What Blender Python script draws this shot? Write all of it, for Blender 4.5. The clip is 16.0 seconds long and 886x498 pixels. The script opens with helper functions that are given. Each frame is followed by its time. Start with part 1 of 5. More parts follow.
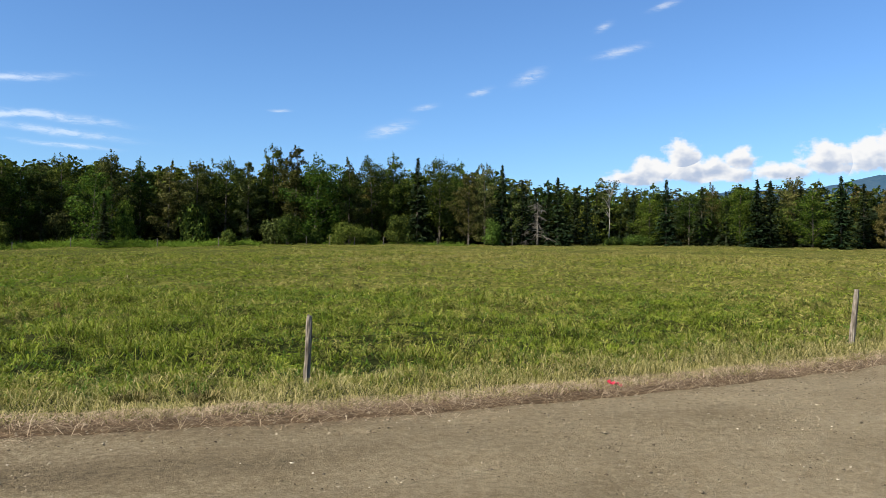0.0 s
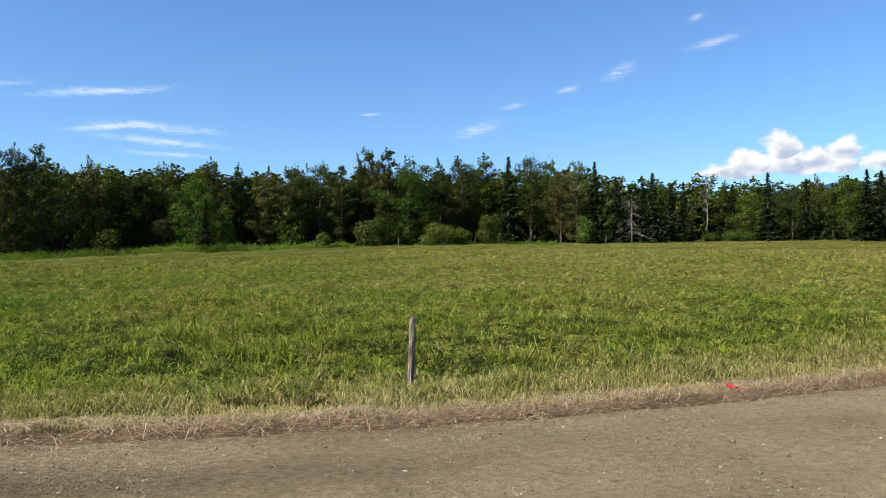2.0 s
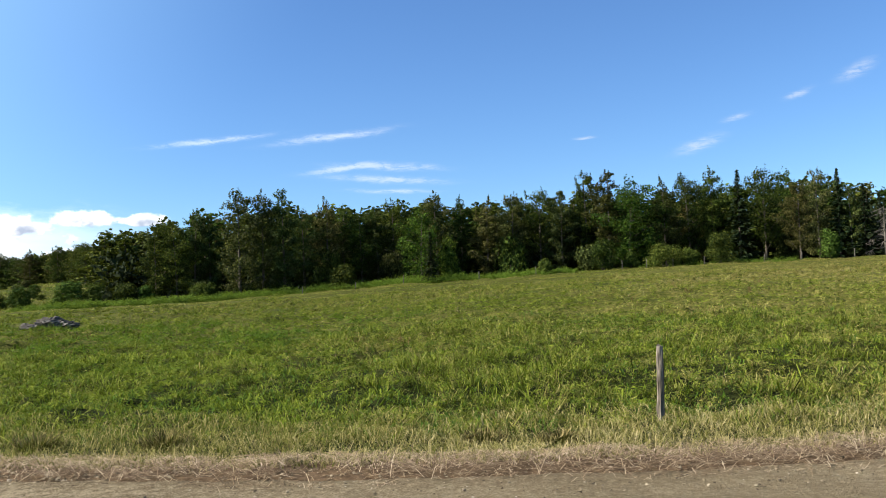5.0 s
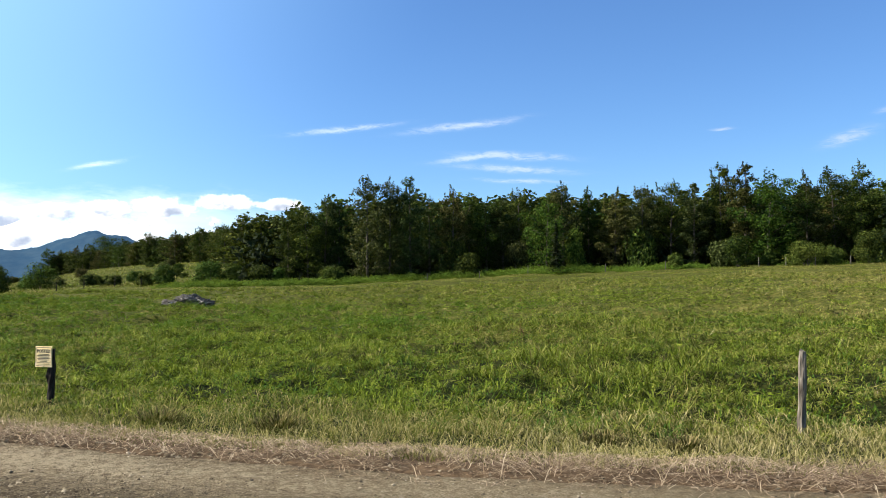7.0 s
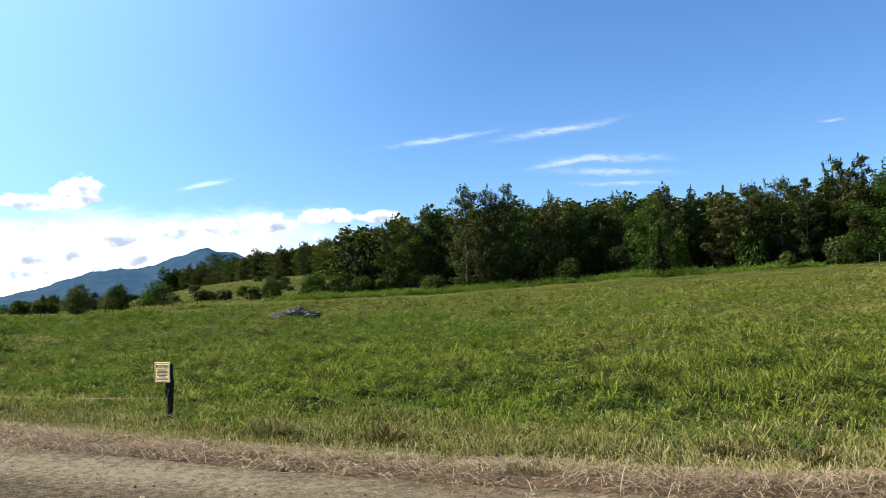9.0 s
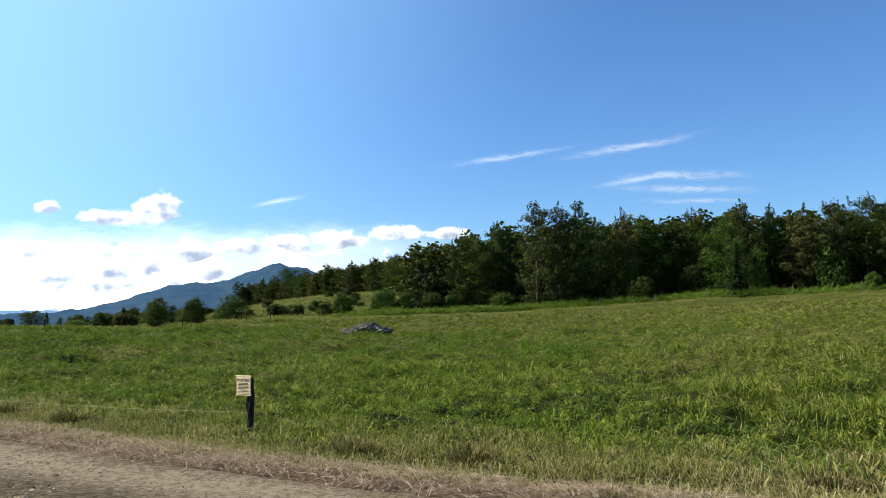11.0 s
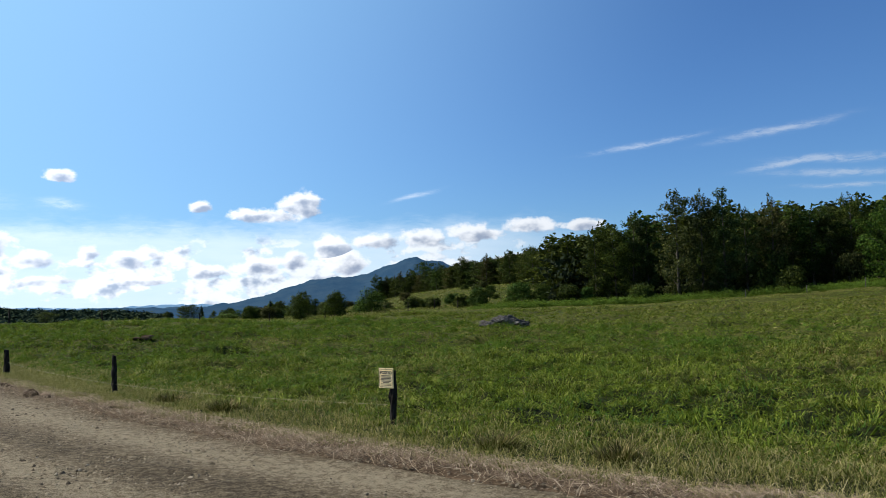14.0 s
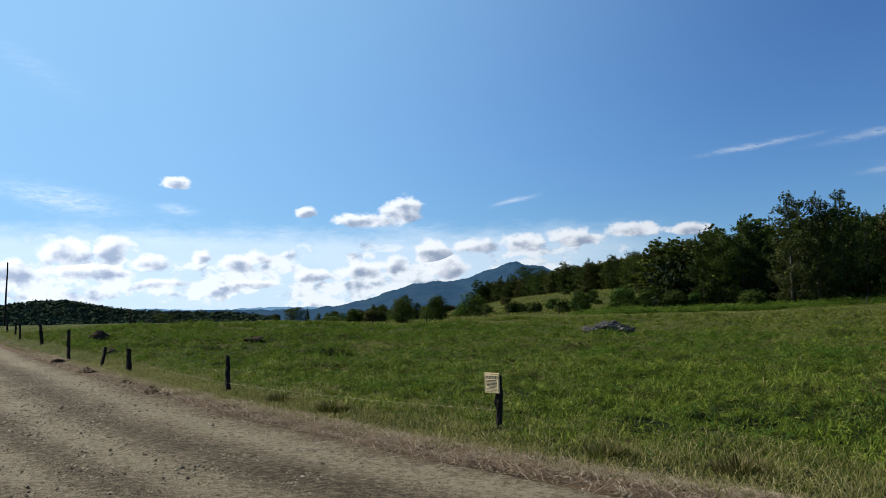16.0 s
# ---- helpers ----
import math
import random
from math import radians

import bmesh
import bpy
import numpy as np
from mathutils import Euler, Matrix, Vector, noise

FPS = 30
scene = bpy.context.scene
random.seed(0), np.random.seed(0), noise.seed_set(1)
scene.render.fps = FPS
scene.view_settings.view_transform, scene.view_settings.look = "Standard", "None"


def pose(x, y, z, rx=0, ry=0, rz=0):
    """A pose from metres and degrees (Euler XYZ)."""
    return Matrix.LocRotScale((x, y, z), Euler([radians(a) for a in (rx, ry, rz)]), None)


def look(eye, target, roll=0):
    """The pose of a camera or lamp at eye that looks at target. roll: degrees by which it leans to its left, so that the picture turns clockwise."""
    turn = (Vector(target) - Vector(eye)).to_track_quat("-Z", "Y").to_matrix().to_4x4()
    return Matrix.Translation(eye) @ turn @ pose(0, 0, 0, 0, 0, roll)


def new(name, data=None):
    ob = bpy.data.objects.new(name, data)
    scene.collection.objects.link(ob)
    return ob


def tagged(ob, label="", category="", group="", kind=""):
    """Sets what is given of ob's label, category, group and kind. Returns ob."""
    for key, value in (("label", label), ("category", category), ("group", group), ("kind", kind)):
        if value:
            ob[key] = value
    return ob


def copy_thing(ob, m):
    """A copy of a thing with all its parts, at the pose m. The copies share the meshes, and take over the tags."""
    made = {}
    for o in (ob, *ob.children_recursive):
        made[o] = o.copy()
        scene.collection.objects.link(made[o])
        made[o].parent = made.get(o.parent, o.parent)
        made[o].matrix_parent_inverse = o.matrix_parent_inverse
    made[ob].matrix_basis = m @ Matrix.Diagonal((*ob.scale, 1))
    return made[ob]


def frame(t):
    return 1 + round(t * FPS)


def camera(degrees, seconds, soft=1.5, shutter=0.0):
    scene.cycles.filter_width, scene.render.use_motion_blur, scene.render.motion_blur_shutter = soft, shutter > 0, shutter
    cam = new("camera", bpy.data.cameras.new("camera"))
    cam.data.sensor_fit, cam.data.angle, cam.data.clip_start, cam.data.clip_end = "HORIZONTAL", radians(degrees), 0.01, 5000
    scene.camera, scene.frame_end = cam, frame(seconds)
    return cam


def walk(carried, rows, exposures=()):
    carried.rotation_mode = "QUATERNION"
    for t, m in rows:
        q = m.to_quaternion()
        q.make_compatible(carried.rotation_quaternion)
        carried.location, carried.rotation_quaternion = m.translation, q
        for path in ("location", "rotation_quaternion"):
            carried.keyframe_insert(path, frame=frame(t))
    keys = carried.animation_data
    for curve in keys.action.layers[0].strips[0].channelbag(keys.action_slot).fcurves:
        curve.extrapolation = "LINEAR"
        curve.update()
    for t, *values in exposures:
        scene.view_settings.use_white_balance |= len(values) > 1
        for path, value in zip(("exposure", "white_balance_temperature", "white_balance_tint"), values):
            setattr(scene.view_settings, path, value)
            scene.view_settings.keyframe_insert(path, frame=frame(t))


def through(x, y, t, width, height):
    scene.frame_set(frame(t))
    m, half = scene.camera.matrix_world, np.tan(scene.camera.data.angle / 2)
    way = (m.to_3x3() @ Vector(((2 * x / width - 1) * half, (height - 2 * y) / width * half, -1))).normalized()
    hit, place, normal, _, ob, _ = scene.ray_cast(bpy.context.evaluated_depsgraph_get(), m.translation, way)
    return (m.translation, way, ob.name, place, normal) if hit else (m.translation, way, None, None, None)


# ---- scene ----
# ---------------------------------------------------------------- camera
cam = camera(56.21, 16.0, soft=0.5)
PATH = [  # seconds, x, y, z, yaw, pitch, roll
    (0.0, -0.001, -0.001, 1.632, 0.001, 0.637, -0.682),
    (0.5, -0.035, 0.057, 1.623, 2.726, 0.645, -1.001),
    (1.0, -0.073, 0.118, 1.611, 4.485, -0.006, -0.971),
    (1.5, -0.110, 0.205, 1.618, 4.991, 0.211, -0.914),
    (2.0, -0.189, 0.278, 1.631, 6.243, 0.592, 0.189),
    (2.5, -0.269, 0.342, 1.632, 7.922, 1.640, 0.917),
    (3.0, -0.348, 0.399, 1.652, 10.098, 1.938, 1.458),
    (3.5, -0.411, 0.439, 1.660, 13.072, 2.349, 2.196),
    (4.0, -0.455, 0.510, 1.658, 15.782, 2.675, 2.483),
    (4.5, -0.486, 0.622, 1.646, 18.721, 2.720, 2.528),
    (7.0, -0.615, 1.142, 1.639, 29.985, 2.181, 0.271),
    (7.5, -0.671, 1.186, 1.641, 32.250, 2.021, 0.282),
    (8.0, -0.686, 1.223, 1.644, 34.590, 2.342, 0.829),
    (10.5, -0.956, 1.261, 1.677, 39.448, 3.705, 1.780),
    (11.0, -1.017, 1.280, 1.659, 41.582, 4.122, 1.083),
    (11.5, -1.082, 1.305, 1.654, 43.221, 3.701, 0.470),
    (12.0, -1.138, 1.337, 1.654, 44.430, 3.367, 0.148),
    (12.5, -1.197, 1.383, 1.654, 45.936, 3.338, 1.164),
    (13.0, -1.198, 1.400, 1.659, 46.738, 3.794, 0.916),
    (13.5, -1.202, 1.389, 1.668, 48.356, 3.975, 0.573),
    (14.0, -1.243, 1.385, 1.662, 50.866, 3.796, 1.350),
    (14.5, -1.257, 1.391, 1.661, 52.846, 4.017, 1.489),
    (15.0, -1.288, 1.374, 1.669, 53.355, 4.249, 1.375),
    (15.5, -1.324, 1.376, 1.662, 55.373, 4.876, 1.019),
    (16.0, -1.346, 1.361, 1.661, 57.773, 4.234, 0.789),
]
walk(cam, [(t, pose(x, y, z, 90 + p, r, yaw)) for t, x, y, z, yaw, p, r in PATH], exposures=[(0.0, 1.7, 6800, 10), (3.0, 1.8, 6800, 10), (8.0, 1.8, 6600, 10), (12.5, 1.34, 6300, 10), (16.0, 0.92, 6150, 9)])

# ---------------------------------------------------------------- sky and sun
SUN_AZ, SUN_EL = 118.0, 38.0  # degrees, anticlockwise from +y
SKY, SUN = 0.0425, 5.0


class Ex:
    """A value socket with arithmetic, for building node graphs."""
    tree = None

    def __init__(self, socket):
        self.s = socket

    @staticmethod
    def op(kind, *args, clamp=False):
        n = Ex.tree.nodes.new("ShaderNodeMath")
        n.operation, n.use_clamp = kind, clamp
        for i, a in enumerate(args):
            if isinstance(a, Ex):
                Ex.tree.links.new(a.s, n.inputs[i])
            else:
                n.inputs[i].default_value = a
        return Ex(n.outputs[0])

    def __add__(self, o): return Ex.op("ADD", self, o)
    def __radd__(self, o): return Ex.op("ADD", o, self)
    def __sub__(self, o): return Ex.op("SUBTRACT", self, o)
    def __rsub__(self, o): return Ex.op("SUBTRACT", o, self)
    def __mul__(self, o): return Ex.op("MULTIPLY", self, o)
    def __rmul__(self, o): return Ex.op("MULTIPLY", o, self)
    def __truediv__(self, o): return Ex.op("DIVIDE", self, o)

    def step(self, lo, hi, to0=0.0, to1=1.0):
        n = Ex.tree.nodes.new("ShaderNodeMapRange")
        n.interpolation_type = "SMOOTHSTEP"
        Ex.tree.links.new(self.s, n.inputs["Value"])
        for k, v in (("From Min", lo), ("From Max", hi), ("To Min", to0), ("To Max", to1)):
            n.inputs[k].default_value = v
        return Ex(n.outputs["Result"])


def vec(x, y, z=0.0):
    n = Ex.tree.nodes.new("ShaderNodeCombineXYZ")
    for i, a in enumerate((x, y, z)):
        if isinstance(a, Ex):
            Ex.tree.links.new(a.s, n.inputs[i])
        else:
            n.inputs[i].default_value = a
    return n.outputs[0]


def fbm(vector, scale, detail=5.0, rough=0.55, distortion=0.0):
    n = Ex.tree.nodes.new("ShaderNodeTexNoise")
    n.inputs["Scale"].default_value, n.inputs["Detail"].default_value = scale, detail
    n.inputs["Roughness"].default_value, n.inputs["Distortion"].default_value = rough, distortion
    Ex.tree.links.new(vector, n.inputs["Vector"])
    return Ex(n.outputs[0])


def mix_color(fac, a, b):
    n = Ex.tree.nodes.new("ShaderNodeMix")
    n.data_type = "RGBA"
    for i, v in ((0, fac), (6, a), (7, b)):
        if isinstance(v, Ex):
            Ex.tree.links.new(v.s, n.inputs[i])
        elif isinstance(v, (tuple, list)):
            n.inputs[i].default_value = (*v, 1)
        elif isinstance(v, float):
            n.inputs[i].default_value = v
        else:
            Ex.tree.links.new(v, n.inputs[i])
    return n.outputs[2]


def build_sky():
    world = bpy.data.worlds.new("sky")
    scene.world = world
    world.use_nodes = True
    nt = Ex.tree = world.node_tree
    nt.nodes.clear()
    sky = nt.nodes.new("ShaderNodeTexSky")
    sky.sky_type, sky.sun_disc = "NISHITA", False
    sky.sun_elevation, sky.sun_rotation = radians(SUN_EL), radians(-SUN_AZ)
    sky.air_density, sky.dust_density, sky.ozone_density = 1.0, 0.1, 4.0
    coord = nt.nodes.new("ShaderNodeTexCoord")
    sep = nt.nodes.new("ShaderNodeSeparateXYZ")
    nt.links.new(coord.outputs["Generated"], sep.inputs[0])
    X, Y, Z = (Ex(sep.outputs[i]) for i in range(3))
    az = Ex.op("ARCTAN2", X * -1.0, Y) * 57.29578
    el = Ex.op("ARCSINE", Z) * 57.29578
    lump = fbm(vec(az, el * 1.35), 0.62, 8.0, 0.6)
    lit = fbm(vec(az + 0.32, el * 1.35 + 0.42), 0.62, 5.0, 0.55)
    soft_a = fbm(vec(az, el * 1.35), 0.55, 3.0, 0.5)
    soft_b = fbm(vec(az + 0.5, el * 1.35 + 0.6), 0.55, 3.0, 0.5)
    big = fbm(vec(az, el * 2.2), 0.28, 4.0, 0.5)
    wisp = fbm(vec(az, el * 4.0), 0.9, 6.0, 0.65, 0.5)

    # heaped clouds: centre azimuth and height, half width and half height, all in degrees
    heaps = [(-16.8, 5.8, 3.8, 0.9), (-12.6, 5.5, 1.5, 0.6), (-14.6, 5.9, 2.2, 0.9), (-16.1, 6.7, 1.15, 1.3), (-18.0, 5.9, 1.8, 0.9), (-19.6, 6.5, 1.1, 0.9), (-22.2, 5.7, 1.8, 0.7), (-24.8, 6.4, 2.0, 1.05), (-27.8, 6.5, 2.2, 1.3),
             (-31.5, 6.5, 3.0, 1.4), (75.8, 8.5, 0.95, 0.42), (67.0, 6.75, 0.7, 0.5), (60.5, 6.85, 1.5, 0.95), (62.9, 6.2, 2.2, 0.6),
             (82.2, 3.9, 1.6, 1.0), (79.6, 4.1, 1.1, 1.05), (77.4, 3.2, 1.2, 0.6), (81.0, 2.7, 2.6, 0.5), (74.0, 3.7, 0.7, 0.5), (71.6, 3.2, 1.7, 0.6), (70.3, 3.6, 0.9, 0.6),
             (58.4, 3.9, 1.1, 1.0), (57.6, 2.9, 1.7, 0.8), (55.4, 4.3, 1.5, 0.6), (52.2, 4.5, 1.5, 0.65), (48.5, 4.8, 1.9, 0.6), (44.6, 5.2, 2.2, 0.55), (41.0, 5.1, 1.8, 0.4), (86.0, 2.6, 1.8, 0.9),
             (66.6, 2.4, 1.5, 0.45), (63.6, 2.7, 1.6, 0.6), (61.0, 3.1, 1.2, 0.65), (76.4, 2.0, 1.7, 0.35), (70.6, 1.9, 1.8, 0.32)]
    field = side = None
    for a, e, ra, re in heaps:
        u, v = (az - a) / ra, (el - e) / re
        flat = Ex.op("MINIMUM", v, 0.0) * 0.4 + v
        f = 1.0 - Ex.op("SQRT", u * u + flat * flat)
        g = u * -0.40 - v * 0.95
        if field is None:
            field, side = f, g
        else:
            pick = Ex.op("GREATER_THAN", f, field)
            side = side + pick * (g - side)
            field = Ex.op("MAXIMUM", field, f)
    dens = field + (lump - 0.5) * 2.3
    heap_a = dens.step(-0.25, 0.28) * field.step(-0.7, -0.25)
    grey = (side * 0.75 + (soft_b - soft_a) * 2.2 + (lit - lump) * 1.5 + dens.step(0.0, 1.0) * 0.50 + 0.10).step(-0.10, 1.0)
    # the bank of broken cloud low in the west
    west = az.step(38.0, 50.0) * (1.0 - az.step(150.0, 170.0))
    low = el.step(5.4, 3.8)
    veil = (el + (big - 0.5) * 2.2 + (wisp - 0.5) * 1.2 - (az - 40.0) * 0.004).step(6.3, 4.0) * west * (0.75 + 0.5 * fbm(vec(az, el * 6.0), 0.22, 4.0))
    bank_d = (lump - 0.5) * 2.0 + (big - 0.5) * 3.0 + el.step(0.6, 1.8) * 0.25 - el.step(2.2, 4.2) * 0.5
    bank_a = bank_d.step(-0.1, 0.2) * west * low
    bank_g = ((soft_b - soft_a) * 3.0 + (lit - lump) * 1.8 + bank_d.step(0.1, 0.9) * 0.3).step(-0.05, 0.85)

    # thin high streaks: centre, half length, half thickness, slope
    streaks = [(36.6, 10.38, 4.4, 0.20, -0.11), (28.6, 10.6, 4.8, 0.26, -0.12), (28.4, 8.4, 2.6, 0.20, -0.10), (24.8, 8.5, 4.6, 0.26, 0.05), (24.8, 7.6, 5.0, 0.24, 0.06), (24.6, 6.8, 3.4, 0.16, 0.04),
               (52.7, 7.55, 2.0, 0.16, -0.22), (3.8, 8.8, 1.9, 0.42, -0.28), (1.4, 10.3, 1.0, 0.2, -0.18), (-2.4, 11.4, 1.0, 0.2, -0.2), (-5.8, 12.3, 1.3, 0.45, -0.36),
               (-11.9, 13.85, 2.0, 0.28, -0.19), (-10.8, 15.45, 0.7, 0.25, -0.3), (-14.8, 16.6, 1.2, 0.22, -0.2), (11.2, 9.8, 0.9, 0.12, 0.0), (82.5, 7.3, 4.8, 0.8, 0.16), (75.5, 6.8, 1.6, 0.3, 0.05)]
    high = None
    for a, e, ra, re, slope in streaks:
        u = (az - a) / ra
        v = (el - e - (az - a) * slope + (big - 0.5) * 0.5) / (re * 1.3)
        f = Ex.op("EXPONENT", (u * u + v * v) * -1.6)
        high = f if high is None else high + f
    faint = Ex.op("EXPONENT", (((az - 84.5) / 3.5) * ((az - 84.5) / 3.5) + ((el - 15.4 - (az - 84.5) * 0.5) / 1.0) * ((el - 15.4 - (az - 84.5) * 0.5) / 1.0)) * -1.0) * 0.35
    high = high + faint
    high_a = (high * wisp.step(0.12, 0.75)).step(0.0, 1.0) * 0.46

    tone = nt.nodes.new("ShaderNodeVectorMath")
    tone.operation = "MULTIPLY"
    nt.links.new(sky.outputs[0], tone.inputs[0])
    tone.inputs[1].default_value = (SKY * 0.67, SKY * 0.93, SKY * 1.22)
    colour = tone.outputs[0]
    # thin high haze, and cloud, brighten towards the sun
    sx, sy, sz = (-math.sin(radians(SUN_AZ)) * math.cos(radians(SUN_EL)), math.cos(radians(SUN_AZ)) * math.cos(radians(SUN_EL)), math.sin(radians(SUN_EL)))
    sunward = X * sx + Y * sy + Z * sz
    haze = sunward.step(0.2, 1.0) * 0.9
    glow = sunward.step(-0.2, 0.75, 0.60, 1.17)

    def lit_by(c):
        n = nt.nodes.new("ShaderNodeVectorMath")
        n.operation = "SCALE"
        if isinstance(c, tuple):
            n.inputs[0].default_value = c
        else:
            nt.links.new(c, n.inputs[0])
        nt.links.new(glow.s, n.inputs["Scale"])
        return n.outputs[0]

    shade = nt.nodes.new("ShaderNodeVectorMath")
    shade.operation = "SCALE"
    shade.inputs[0].default_value = (0.182, 0.217, 0.286)
    nt.links.new(sunward.step(0.35, 0.72, 0.80, 1.22).s, shade.inputs["Scale"])
    colour = mix_color(haze, colour, (0.20, 0.355, 0.51))
    colour = mix_color(high_a, colour, lit_by((0.46, 0.49, 0.53)))
    colour = mix_color(veil * 0.8, colour, lit_by((0.36, 0.425, 0.49)))
    colour = mix_color(bank_a * 0.85, colour, mix_color(bank_g, lit_by((0.47, 0.48, 0.49)), shade.outputs[0]))
    colour = mix_color(heap_a * 0.95, colour, mix_color(grey, lit_by((0.49, 0.495, 0.505)), shade.outputs[0]))
    bg = nt.nodes.new("ShaderNodeBackground")
    nt.links.new(colour, bg.inputs["Color"])
    out = nt.nodes.new("ShaderNodeOutputWorld")
    nt.links.new(bg.outputs[0], out.inputs[0])


build_sky()
sun_dir = Vector((-math.sin(radians(SUN_AZ)) * math.cos(radians(SUN_EL)), math.cos(radians(SUN_AZ)) * math.cos(radians(SUN_EL)), math.sin(radians(SUN_EL))))
sun = new("sun", bpy.data.lights.new("sun", "SUN"))
sun.data.energy, sun.data.angle, sun.data.color = SUN, radians(0.5), (1.0, 0.93, 0.82)
sun.matrix_world = look(sun_dir * 50, (0, 0, 0))

# ---------------------------------------------------------------- materials
def material(name):
    m = bpy.data.materials.new(name)
    m.use_nodes = True
    nt = Ex.tree = m.node_tree
    nt.nodes.clear()
    return m, nt


def node(kind, **values):
    n = Ex.tree.nodes.new(kind)
    for k, v in values.items():
        n.inputs[k.replace("_", " ")].default_value = v
    return n


def ramp(fac, *stops):
    n = Ex.tree.nodes.new("ShaderNodeValToRGB")
    while len(n.color_ramp.elements) < len(stops):
        n.color_ramp.elements.new(0.5)
    for e, (p, c) in zip(n.color_ramp.elements, stops):
        e.position, e.color = p, (*c, 1)
    Ex.tree.links.new(fac.s if isinstance(fac, Ex) else fac, n.inputs[0])
    return n.outputs[0]


def place():
    """Position in the world, in metres."""
    return Ex.tree.nodes.new("ShaderNodeNewGeometry").outputs["Position"]


def own():
    """Position on the thing itself."""
    return Ex.tree.nodes.new("ShaderNodeTexCoord").outputs["Object"]


def stretched(vector, x, y, z):
    n = Ex.tree.nodes.new("ShaderNodeVectorMath")
    n.operation = "MULTIPLY"
    Ex.tree.links.new(vector, n.inputs[0])
    n.inputs[1].default_value = (x, y, z)
    return n.outputs[0]


def solid(colour, rough=0.85, height=None, depth=0.01, specular=0.3, metal=0.0):
    p = node("ShaderNodeBsdfPrincipled", Roughness=rough, Metallic=metal)
    p.inputs["Specular IOR Level"].default_value = specular
    if isinstance(colour, tuple):
        p.inputs["Base Color"].default_value = (*colour, 1)
    else:
        Ex.tree.links.new(colour, p.inputs["Base Color"])
    if height is not None:
        b = node("ShaderNodeBump", Distance=depth, Strength=1.0)
        Ex.tree.links.new(height.s, b.inputs["Height"])
        Ex.tree.links.new(b.outputs[0], p.inputs["Normal"])
    out = node("ShaderNodeOutputMaterial")
    Ex.tree.links.new(p.outputs[0], out.inputs[0])
    return p


def leafy(colour, through=0.35, rough=0.75, specular=0.03):
    """Thin green stuff that lets some light through."""
    p = node("ShaderNodeBsdfPrincipled", Roughness=rough)
    p.inputs["Specular IOR Level"].default_value = specular
    t = node("ShaderNodeBsdfTranslucent")
    mix = node("ShaderNodeMixShader", Fac=through)
    Ex.tree.links.new(colour, p.inputs["Base Color"])
    warm = mix_color(0.35, colour, (0.20, 0.26, 0.02))
    Ex.tree.links.new(warm, t.inputs[0])
    Ex.tree.links.new(p.outputs[0], mix.inputs[1])
    Ex.tree.links.new(t.outputs[0], mix.inputs[2])
    out = node("ShaderNodeOutputMaterial")
    Ex.tree.links.new(mix.outputs[0], out.inputs[0])


def island():
    return Ex(Ex.tree.nodes.new("ShaderNodeNewGeometry").outputs["Random Per Island"])


def per_object():
    return Ex(Ex.tree.nodes.new("ShaderNodeObjectInfo").outputs["Random"])


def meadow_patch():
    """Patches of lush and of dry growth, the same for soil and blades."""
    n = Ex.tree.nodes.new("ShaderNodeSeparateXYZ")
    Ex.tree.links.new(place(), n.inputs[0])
    # dimmer brightness towards negative x, put into the growth colour
    dim_side = Ex(n.outputs[0]).step(-2.0, -14.0) * 0.06
    return fbm(stretched(place(), 1, 1, 0), 0.13, 4.0, 0.6) * 0.40 + fbm(stretched(place(), 1, 1, 0), 1.1, 6.0, 0.78) * 0.60 - dim_side


m_ground, _ = material("meadow_ground")
fine = fbm(place(), 9.0, 6.0, 0.65)
thatch = Ex.tree.nodes.new("ShaderNodeAttribute")
thatch.attribute_name = "thatch"
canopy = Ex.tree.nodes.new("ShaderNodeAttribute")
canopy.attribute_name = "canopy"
# shade in the gaps between blades is put into soil and sward colours
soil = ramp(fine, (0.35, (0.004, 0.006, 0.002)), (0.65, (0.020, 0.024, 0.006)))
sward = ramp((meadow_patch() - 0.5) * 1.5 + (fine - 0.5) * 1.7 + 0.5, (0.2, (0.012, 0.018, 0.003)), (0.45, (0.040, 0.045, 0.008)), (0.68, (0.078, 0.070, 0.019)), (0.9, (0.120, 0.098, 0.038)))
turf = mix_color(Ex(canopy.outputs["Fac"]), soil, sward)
dead = ramp(fine, (0.35, (0.0420, 0.0270, 0.0156)), (0.65, (0.1050, 0.0720, 0.0432)))
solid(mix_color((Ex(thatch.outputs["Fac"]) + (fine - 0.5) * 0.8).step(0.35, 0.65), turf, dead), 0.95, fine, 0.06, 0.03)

m_grass, _ = material("grass_blades")
one = island()
# tone differs clump by clump; its near-black end imitates shaded gaps
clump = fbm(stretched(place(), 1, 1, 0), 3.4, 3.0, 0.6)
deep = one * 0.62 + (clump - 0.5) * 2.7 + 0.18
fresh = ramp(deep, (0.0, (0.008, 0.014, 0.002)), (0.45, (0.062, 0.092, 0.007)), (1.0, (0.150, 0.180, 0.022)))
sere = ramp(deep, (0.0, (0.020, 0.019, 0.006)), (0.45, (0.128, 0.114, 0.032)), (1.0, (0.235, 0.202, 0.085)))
north = Ex.tree.nodes.new("ShaderNodeSeparateXYZ")
Ex.tree.links.new(place(), north.inputs[0])
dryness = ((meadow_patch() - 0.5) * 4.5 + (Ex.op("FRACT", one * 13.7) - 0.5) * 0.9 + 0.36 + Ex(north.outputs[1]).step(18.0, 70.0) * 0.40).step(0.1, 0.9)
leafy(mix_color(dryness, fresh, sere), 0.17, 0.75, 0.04)

